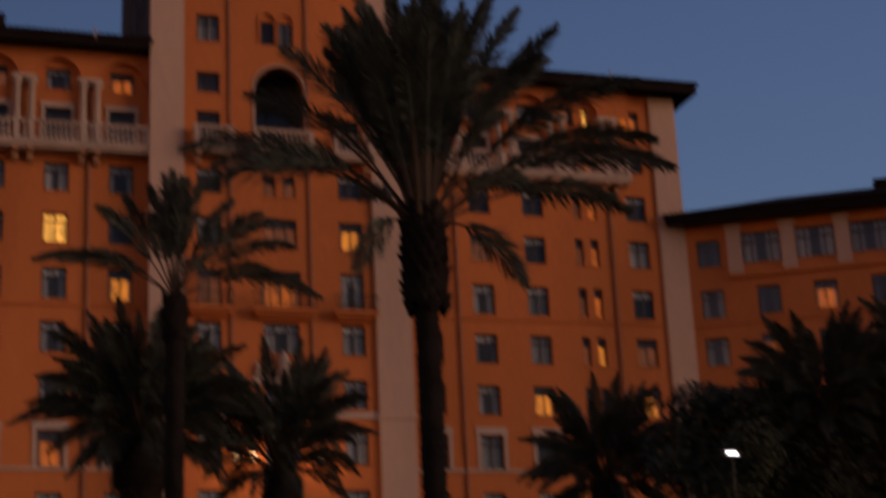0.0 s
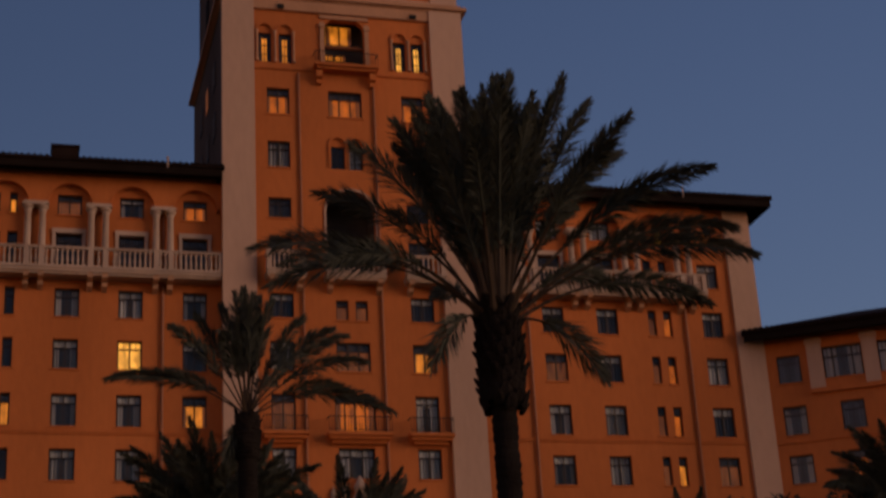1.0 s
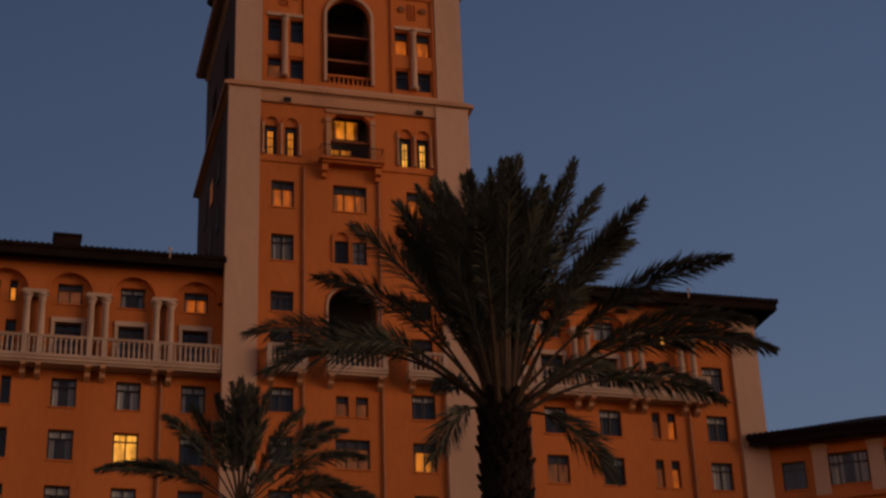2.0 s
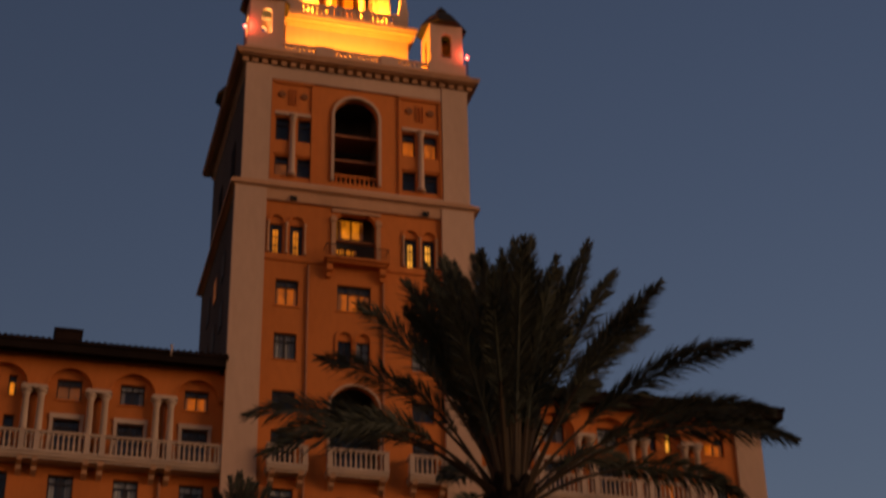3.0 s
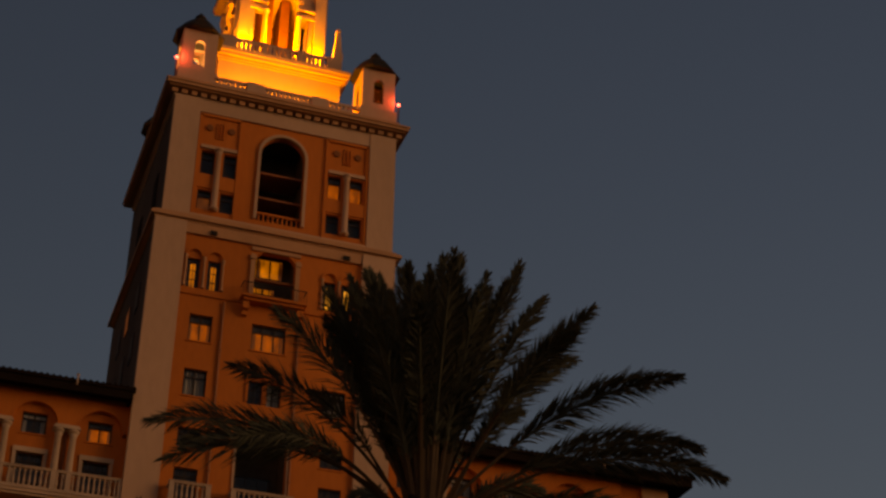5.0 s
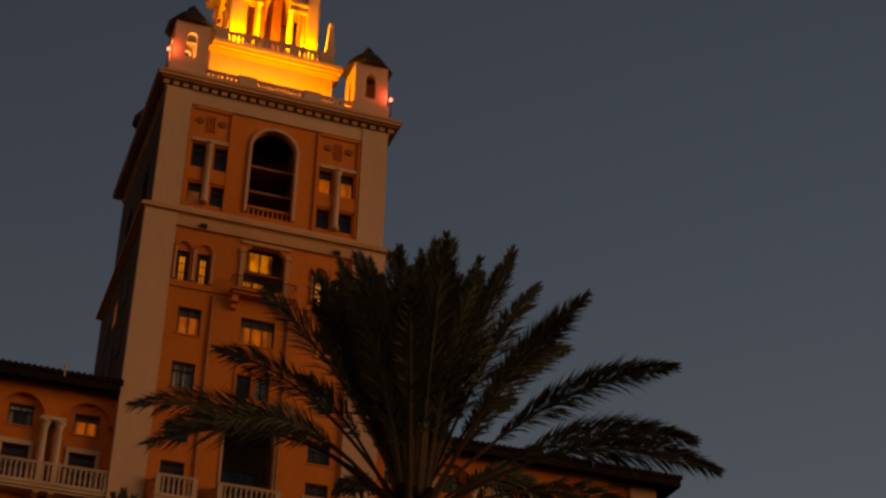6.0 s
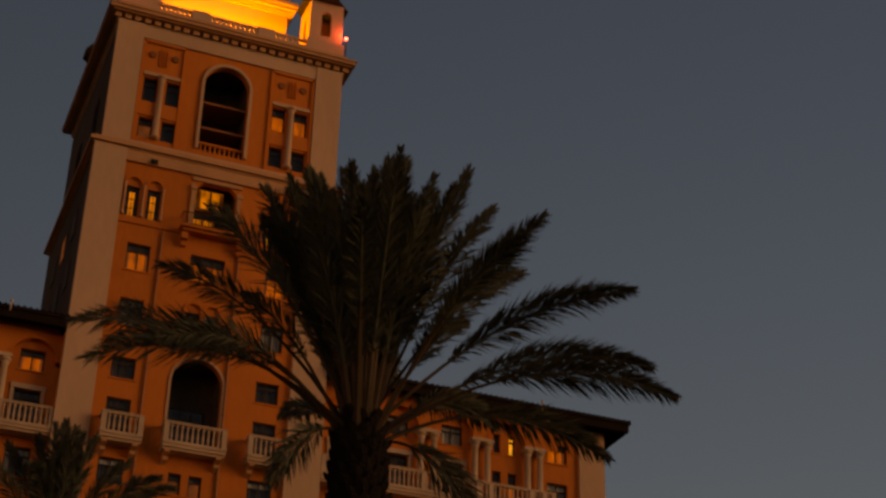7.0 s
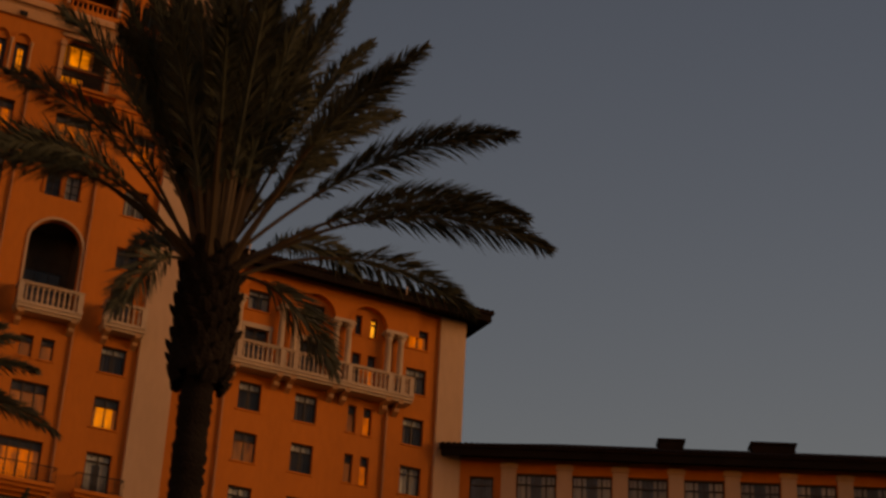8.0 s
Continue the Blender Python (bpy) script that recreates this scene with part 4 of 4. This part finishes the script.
random.seed(5)
for i in range(13):
    u = 1.2 + 3.65 * i
    for z, h in ((28.03, 1.9), (24.84, 1.86), (21.55, 1.86), (18.2, 2.0), (14.6, 2.1), (10.6, 2.4)):
        lit = {(2, 28.03): "amber", (1, 24.84): "amber"}.get((i, z), "")
        f_open(u, z, 1.5, h, glow=lit)
f_open(1.2, 31.5, 1.5, 1.85)
for i in range(12):
    f_open(4.65 + 3.5 * i, 31.55, 2.5, 2.1, lights=4, transom=0.68, cover=0.7)
part("wall", wall_with_openings(-0.42, 48, 0, 34.6, 0, fh), STUCCO, far, "terracotta orange stucco wall")
part("back_wall", boxes((-0.2, 48, 12, 12.5, 0, 34.6), (47.6, 48, 0.7, 12, 0, 34.6)), STUCCO, far)
for u, z, w, h, kw in fw:
    if not kw.get("glow") and w < 2:
        kw["cloth"] = CLOTH_DARK if random.random() < 0.6 else CLOTH
    add_window(far, u, z, w, h, 0.0, **kw)
for i in range(13):
    u = 2.9 + 3.5 * i
    part("pilaster", boxes((u - 0.48, u + 0.48, -0.22, 0.02, 30.9, 34.3), (u - 0.56, u + 0.56, -0.28, 0.02, 33.9, 34.2)), PALE, far)
part("string_course", boxes((2.4, 48, -0.26, 0.02, 30.6, 30.9)), STUCCO, far)
part("string_course", boxes((-0.2, 48, -0.1, 0.02, 27.5, 27.7)), STUCCO, far)
eave_roof(far, -1.5, 49.5, -1.4, 13.8, 34.8, 3.0)
for u0, u1 in ((12.6, 14.2), (18.6, 21.4)):
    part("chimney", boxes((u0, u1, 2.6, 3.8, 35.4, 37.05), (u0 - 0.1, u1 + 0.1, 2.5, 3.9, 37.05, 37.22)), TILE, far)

# ---------------------------------------------------------------- palms


def frond_mesh(tip, lift, rng, leaf=0.44, gap=0.016, bare=0.34, ragged=0.12, droop=0.16, blade=0.014, hug=0.5, taper=0.72):
    """A date palm frond from the origin to tip: arched stalk and two ranks of narrow leaflets."""
    tip = Vector(tip)
    ctrl = Vector((tip.x * hug, tip.y * hug, tip.z * 0.55 + lift))
    length = (ctrl.length + (tip - ctrl).length + tip.length) / 2

    def at(u):
        return ctrl * (2 * u * (1 - u)) + tip * (u * u)

    verts, faces, mats = [], [], []
    n = 16
    side0 = Vector((-tip.y, tip.x, 0))
    side0 = side0.normalized() if side0.length > 0.05 else Vector((1, 0, 0))
    last = None
    for k in range(n + 1):
        u = k / n
        p, d = at(u), (at(min(u + 0.02, 1.02)) - at(u - 0.02)).normalized()
        s = side0
        up = s.cross(d).normalized()
        if up.z < 0:
            up = -up
        r = 0.034 * (1 - u) + 0.008
        wide = 1 + 1.2 * max(0, 1 - u / 0.12)
        ring = [p + s * r * wide, p + up * r * 0.7, p - s * r * wide, p - up * r * 0.7]
        base = len(verts)
        verts += ring
        if last is not None:
            for j in range(4):
                faces.append((last + j, last + (j + 1) % 4, base + (j + 1) % 4, base + j))
                mats.append(1 if u < bare + 0.1 else 0)
        last = base
    count = int(length * (1 - bare) / gap)
    for k in range(count):
        u = bare + (1 - bare) * (k + rng.random() * 0.6) / count
        p, d = at(u), (at(u + 0.02) - at(u - 0.02)).normalized()
        up = side0.cross(d).normalized()
        if up.z < 0:
            up = -up
        t = (u - bare) / (1 - bare)
        size = min(1, 0.4 + 3 * t) * leaf * (0.55 + 0.6 * math.sin(math.pi * min(1, t * 0.8 + 0.15))) * (1 - taper * t ** 3)
        for s in (-1, 1):
            if rng.random() < ragged * 0.5:
                continue
            fan = math.radians(rng.choice((-38, 25, 58)) + rng.uniform(-14, 14))
            out = ((side0 * s * math.cos(fan) + up * math.sin(fan)) * rng.uniform(0.6, 0.95) * (1 - 0.45 * t) + d * rng.uniform(0.8, 0.98)).normalized()
            l = size * rng.uniform(0.85, 1.06)
            q = p + out * l + Vector((0, 0, -droop * l * rng.uniform(0.3, 1.2)))
            mid = p + out * l * 0.5
            wv = out.cross(up if rng.random() < 0.5 else side0)
            wv = wv.normalized() * blade if wv.length > 0.01 else side0 * blade
            b = len(verts)
            verts += [p, mid + wv, q, mid - wv]
            faces.append((b, b + 1, b + 2, b + 3))
            mats.append(0)
    me = bpy.data.meshes.new("frond")
    me.from_pydata(verts, [], faces)
    me.materials.append(FROND)
    me.materials.append(STALK)
    me.polygons.foreach_set("material_index", mats)
    return me


def trunk_mesh(height, r0, r1, boss_r, boss_h, rng, lean=(0.0, 0.0)):
    """A palm trunk from the ground to the crown's foot, ringed with cut leaf bases, with a swollen boss on top."""
    bm = bmesh.new()
    n, rings, z, prev = 16, [], 0.0, None
    prof = []
    while z < height:
        if z > height - boss_h:
            u = (z - height + boss_h) / boss_h
            r = r1 + (boss_r - r1) * math.sin(math.pi * min(1, 0.18 + u * 0.62)) ** 0.8
        else:
            u = z / (height - boss_h)
            r = r0 + (r1 - r0) * min(1, u * 1.6)
        prof.append((r, z)), prof.append((r * 1.06, z + 0.06)), prof.append((r * 0.95, z + 0.1))
        z += 0.13
    for r, z in prof:
        u = z / height
        rings.append([bm.verts.new((lean[0] * u * u + r * rng.uniform(0.93, 1.08) * math.cos(2 * math.pi * k / n), lean[1] * u * u + r * rng.uniform(0.93, 1.08) * math.sin(2 * math.pi * k / n), z)) for k in range(n)])
    for a, b in zip(rings, rings[1:]):
        for k in range(n):
            bm.faces.new((a[k], a[(k + 1) % n], b[(k + 1) % n], b[k]))
    bm.faces.new(rings[0][::-1]), bm.faces.new(rings[-1])
    return bm


def stub_mesh(rng):
    bm = bmesh.new()
    lathe(bm, [(0.085, 0), (0.08, 0.08), (0.06, 0.15), (0.03, 0.19)], n=5)
    bm.transform(Matrix.Diagonal((1.2, 0.5, 1, 1)))
    return bm


def leaf_bases(parent, height, boss_r, boss_h, rng, count, x=0.0, y=0.0):
    me = stored(("leaf_base", 1), lambda: stub_mesh(rng), BARK)
    for k in range(count):
        a = k * 2.399963
        u = k / count
        z = height - boss_h * (1 - u)
        r = boss_r * (0.72 + 0.28 * math.sin(math.pi * min(1, 0.2 + u * 0.6)))
        part("leaf_base", me, None, parent, at=pose(x + r * math.cos(a), y + r * math.sin(a), z) @ pose(0, 0, 0, 0, 0, math.degrees(a) + 90) @ pose(0, 0, 0, 24 + rng.uniform(-14, 22), 0, 0))


# the large palm, its outer fronds one by one: reach to the east, reach away, rise
rng = random.Random(21)
palm = thing("date_palm", "tall date palm with full dark green crown", "palm tree", pose(6.56, 21.8, 0), "palms")
HEART = 8.85
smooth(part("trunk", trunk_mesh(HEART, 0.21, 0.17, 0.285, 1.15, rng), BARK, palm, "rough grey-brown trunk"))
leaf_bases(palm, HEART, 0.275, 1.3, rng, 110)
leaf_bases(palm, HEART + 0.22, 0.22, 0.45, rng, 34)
OUTER = [(2.91, -1.4, 2.02, 0.85), (3.22, -1.57, 0.68, 1.15), (3.3, -0.9, 1.35, 1.0), (3.45, 0.72, 0.75, 0.95), (1.63, -1.53, 2.7, 0.4), (1.86, 0.5, 3.95, 0.45),
         (1.09, -0.37, 3.85, 0.3), (2.51, 0.82, 3.25, 0.75), (0.45, 0.0, 4.05, 0.2), (0.05, -0.3, 3.8, 0.2), (-0.4, -0.3, 3.5, 0.25), (-0.9, -0.2, 3.35, 0.3),
         (-1.5, -0.3, 2.95, 0.5), (-2.12, -0.3, 2.55, 0.65), (-2.38, 0.86, 2.3, 0.8), (-3.27, 1.16, 1.5, 1.05), (-3.35, -0.3, 0.35, 1.2), (-2.5, -1.0, 0.5, 1.05),
         (-1.1, -0.5, -0.75, 0.95), (1.5, -0.2, -0.75, 0.95), (-2.0, 0.9, 1.3, 0.9), (2.3, 1.5, 1.3, 0.9), (-0.65, 0.4, 3.75, 0.3), (-1.1, 0.5, 3.15, 0.4),
         (-2.9, 0.6, 1.1, 1.1)]
for dx, dy, dz, lift in OUTER:
    part("frond", frond_mesh((dx, dy, dz), lift, rng, 0.46, 0.0125 if dx < -1 and dz > 0 else 0.0085, 0.33 if dx > -1 and dz > 1 else 0.43, blade=0.01 if dx < -1 and dz > 0 else 0.0125, taper=0.5), None, palm, at=pose(rng.uniform(-0.09, 0.09), rng.uniform(-0.09, 0.09), HEART - 0.1))
for k in range(40):
    a = k * 2.399963
    e = math.sqrt((k + 0.5) / 40)
    dx, dy = -0.25 + 1.05 * e * math.cos(a), 1.6 * e * math.sin(a)
    dz = 3.85 - 0.28 * abs(dx) - 0.25 * abs(dy) + 0.25 * min(0, dy) + 0.2 * min(0, dx) + rng.uniform(-0.6, 0.05)
    part("frond", frond_mesh((dx, dy, dz), rng.uniform(0.15, 0.4), rng, 0.42, 0.0095, 0.27, blade=0.012, hug=0.33, taper=0.6), None, palm, at=pose(0.13 * math.cos(a), 0.13 * math.sin(a), HEART - 0.05))
for k in range(6):
    a = k * 2.399963 + 0.7
    dx, dy = 1.4 * math.cos(a), 3.2 * math.sin(a)
    part("frond", frond_mesh((dx, dy, rng.uniform(1.5, 2.4)), rng.uniform(0.55, 0.8), rng, 0.38, 0.012, 0.42, blade=0.012), None, palm, at=pose(0.1 * math.cos(a), 0.1 * math.sin(a), HEART - 0.15))

# shared fronds for the farther palms
rng = random.Random(4)
KINDS = []
for rise, lift in ((3.4, 0.3), (3.0, 0.5), (2.5, 0.7), (1.9, 0.9), (1.2, 1.1), (0.5, 1.2), (-0.2, 1.2), (-1.0, 1.0)):
    reach = math.sqrt(max(0.5, 3.9 ** 2 - rise ** 2)) * (0.9 if rise > 0 else 0.62)
    KINDS.append([frond_mesh((reach * rng.uniform(0.92, 1.05), 0, rise), lift, rng, 0.56, 0.015, 0.26, blade=0.02) for _ in range(2)])


def far_palm(label, x, y, neck, size, seed, fronds=46, r=0.3, skirt=0, low=7, boss=0.42):
    rng = random.Random(seed)
    p = thing("date_palm", label, "palm tree", pose(x, y, 0), "palms")
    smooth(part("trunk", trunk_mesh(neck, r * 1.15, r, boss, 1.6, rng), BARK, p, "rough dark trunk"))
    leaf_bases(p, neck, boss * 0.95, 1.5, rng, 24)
    for k in range(fronds):
        u = (k + 0.5) / fronds
        row = min(low, int(u ** 1.2 * (low + 1)))
        s = size * rng.uniform(0.85, 1.08)
        part("frond", rng.choice(KINDS[row]), None, p, at=pose(0, 0, neck - 0.25 * u, 0, 0, k * 137.5 + rng.uniform(-20, 20)) @ Matrix.Diagonal((s, s, s, 1)))
    for k in range(skirt):
        me = stored(("dry_frond", k % 4), lambda: hanging(rng), DEADLEAF)
        part("dry_frond", me, None, p, at=pose(0, 0, neck - 0.5 - rng.uniform(0, 1.6), 0, 0, k * 137.5))
    return p


def hanging(rng):
    bm = bmesh.new()
    for k in range(36):
        z = -rng.uniform(0.1, 2.4)
        w = 0.25 + 0.15 * rng.random()
        c = Vector((0.35 + w * rng.random(), rng.uniform(-0.35, 0.35), z))
        d = Vector((rng.uniform(-0.1, 0.2), rng.uniform(-0.15, 0.15), -rng.uniform(0.4, 0.8)))
        s = Vector((0, 0.03, 0))
        bm.faces.new([bm.verts.new(v) for v in (c - s, c + s, c + d)])
    return bm


slender = thing("date_palm", "slender tall date palm with a sparse crown", "palm tree", pose(6.38, 44.6, 0), "palms")
rng = random.Random(3)
NECK = 14.15
smooth(part("trunk", trunk_mesh(NECK, 0.3, 0.26, 0.36, 1.3, rng), BARK, slender, "rough dark trunk"))
leaf_bases(slender, NECK, 0.33, 1.3, rng, 26)
for dx, dy, dz, lift in ((0.0, 0.0, 3.8, 0.2), (0.35, 0.3, 3.65, 0.2), (-0.35, -0.2, 3.55, 0.2), (0.75, 0.0, 3.5, 0.3), (-0.65, 0.3, 3.35, 0.3), (0.15, -0.6, 3.4, 0.3), (0.5, 0.9, 3.3, 0.4), (-0.2, 1.2, 3.1, 0.5),
                         (-2.1, 0.0, 2.55, 0.6), (-1.4, 0.4, 3.1, 0.4), (-3.85, 0.0, 1.0, 1.0), (-2.7, 0.7, 1.3, 0.9), (2.9, 0.0, 2.45, 0.7), (3.35, -0.4, 1.55, 1.0),
                         (4.05, 0.0, 0.2, 1.25), (3.0, 0.5, 0.9, 1.0), (1.7, 0.4, 3.1, 0.5), (-0.7, 0.0, -1.2, 0.6), (2.3, -1.0, 2.3, 0.7), (1.2, 2.5, 1.8, 0.8), (-1.0, -2.4, 1.6, 0.8)):
    part("frond", frond_mesh((dx, dy, dz), lift, rng, 0.55, 0.014, 0.3, blade=0.019, taper=0.45), None, slender, at=pose(rng.uniform(-0.08, 0.08), rng.uniform(-0.08, 0.08), NECK - 0.1))
far_palm("broad dark date palm with a shaggy trunk", 6.2, 50.0, 11.2, 1.1, 5, 84, 0.62, 30, 7, 0.85)
far_palm("dark date palm before the entrance", 10.85, 52.0, 10.65, 1.06, 8, 60, 0.42, 6, 7, 0.55)
far_palm("dark date palm with drooping fronds", 23.9, 56.0, 10.9, 1.06, 13, 62, 0.38, 8, 7, 0.55)
far_palm("dark date palm rising from a clump of trees", 29.8, 50.0, 12.2, 1.1, 17, 66, 0.4, 10, 7, 0.6)
far_palm("dark date palm beside leafy trees", 33.2, 48.0, 12.6, 1.1, 23, 66, 0.4, 8, 7, 0.6)


def leafy_tree(label, x, y, height, spread, seed):
    rng = random.Random(seed)
    t = thing("leafy_tree", label, "tree", pose(x, y, 0), "trees")
    bm = bmesh.new()
    lathe(bm, [(0.32, 0), (0.25, 0.4), (0.22, height * 0.35), (0.16, height * 0.55)], n=10)
    limbs = []
    for k in range(9):
        a = k * 2.4
        e = Vector((math.cos(a) * spread * rng.uniform(0.4, 0.8), math.sin(a) * spread * rng.uniform(0.4, 0.8), height * rng.uniform(0.62, 0.95)))
        limbs.append(e)
        b = Vector((0, 0, height * rng.uniform(0.3, 0.5)))
        d = (e - b).normalized()
        s1 = d.orthogonal().normalized()
        s2 = d.cross(s1)
        lo = [bm.verts.new(b + (s1 * math.cos(q) + s2 * math.sin(q)) * 0.09) for q in (0, 1.57, 3.14, 4.71)]
        hi = [bm.verts.new(e + (s1 * math.cos(q) + s2 * math.sin(q)) * 0.025) for q in (0, 1.57, 3.14, 4.71)]
        for j in range(4):
            bm.faces.new((lo[j], lo[(j + 1) % 4], hi[(j + 1) % 4], hi[j]))
    part("trunk", bm, BARK, t)
    verts, faces = [], []
    for e in limbs + [Vector((rng.uniform(-1, 1) * spread * 0.5, rng.uniform(-1, 1) * spread * 0.5, height * rng.uniform(0.5, 0.98))) for _ in range(16)]:
        rad = spread * rng.uniform(0.32, 0.52)
        for _ in range(560):
            d = Vector((rng.gauss(0, 1), rng.gauss(0, 1), rng.gauss(0, 0.8))).normalized() * rad * rng.random() ** 0.4
            c = e + d
            o = Vector((rng.uniform(-1, 1), rng.uniform(-1, 1), rng.uniform(-1, 1))).normalized()
            q = o.orthogonal().normalized() * 0.07
            b = len(verts)
            verts += [c - o * 0.16, c + q, c + o * 0.16, c - q]
            faces.append((b, b + 1, b + 2, b + 3))
    me = bpy.data.meshes.new("crown")
    me.from_pydata(verts, [], faces)
    me.materials.append(LEAF)
    part("crown", me, None, t)
    return t


leafy_tree("dark dense leafy tree beside the hotel", 26.3, 51.0, 13.4, 2.7, 2)
leafy_tree("dark dense leafy tree under the palms", 29.6, 52.0, 13.1, 3.4, 6)
leafy_tree("dark dense leafy tree under the palms", 33.4, 51.0, 14.2, 3.6, 9)

# ---------------------------------------------------------------- lamps at the foot of the hotel


def wall_lantern(x, z):
    """A lantern on a bracket at the tower's front, lit."""
    t = thing("wall_lantern", "lit warm glass lantern on an iron wall bracket", "lamp", pose(x, TY, z), "wall lanterns")
    part("bracket", boxes((-0.1, 0.1, -0.06, 0.0, -0.5, 0.45), (-0.03, 0.03, -0.42, -0.06, 0.3, 0.36), (-0.03, 0.03, -0.45, -0.39, 0.22, 0.32)), IRON, t)
    bm = bmesh.new()
    lathe(bm, [(0.1, -0.32), (0.17, -0.22), (0.2, 0.1), (0.12, 0.16)], 0, -0.42, 0, 8)
    part("globe", bm, WARM, t, "glowing warm glass")
    bm = bmesh.new()
    lathe(bm, [(0.24, 0.162), (0.22, 0.2), (0.06, 0.32), (0.03, 0.42)], 0, -0.42, 0, 8)
    part("cap", bm, IRON, t)
    lamp("POINT", (x, TY - 0.95, z), (x, TY, z), 45, (1.0, 0.5, 0.17), 0.2)


def flood_head(label, x, y, z):
    t = thing("floodlight", label, "lamp", pose(x, y, 0), "garden lamps")
    bm = bmesh.new()
    lathe(bm, [(0.09, 0), (0.05, 1), (0.04, z)], n=8)
    part("post", bm, IRON, t)
    part("housing", boxes((-0.34, 0.34, -0.02, 0.2, z - 0.02, z + 0.2)), IRON, t)
    part("lens", boxes((-0.2, 0.2, -0.05, -0.025, z + 0.05, z + 0.13)), WHITE, t, "bright white lens")


flood_head("white floodlight on a post among the trees", 24.95, 48.0, 10.4)
for x, z in ((17.25, 18.6), (18.23, 18.6), (22.25, 18.6)):
    wall_lantern(x, z)
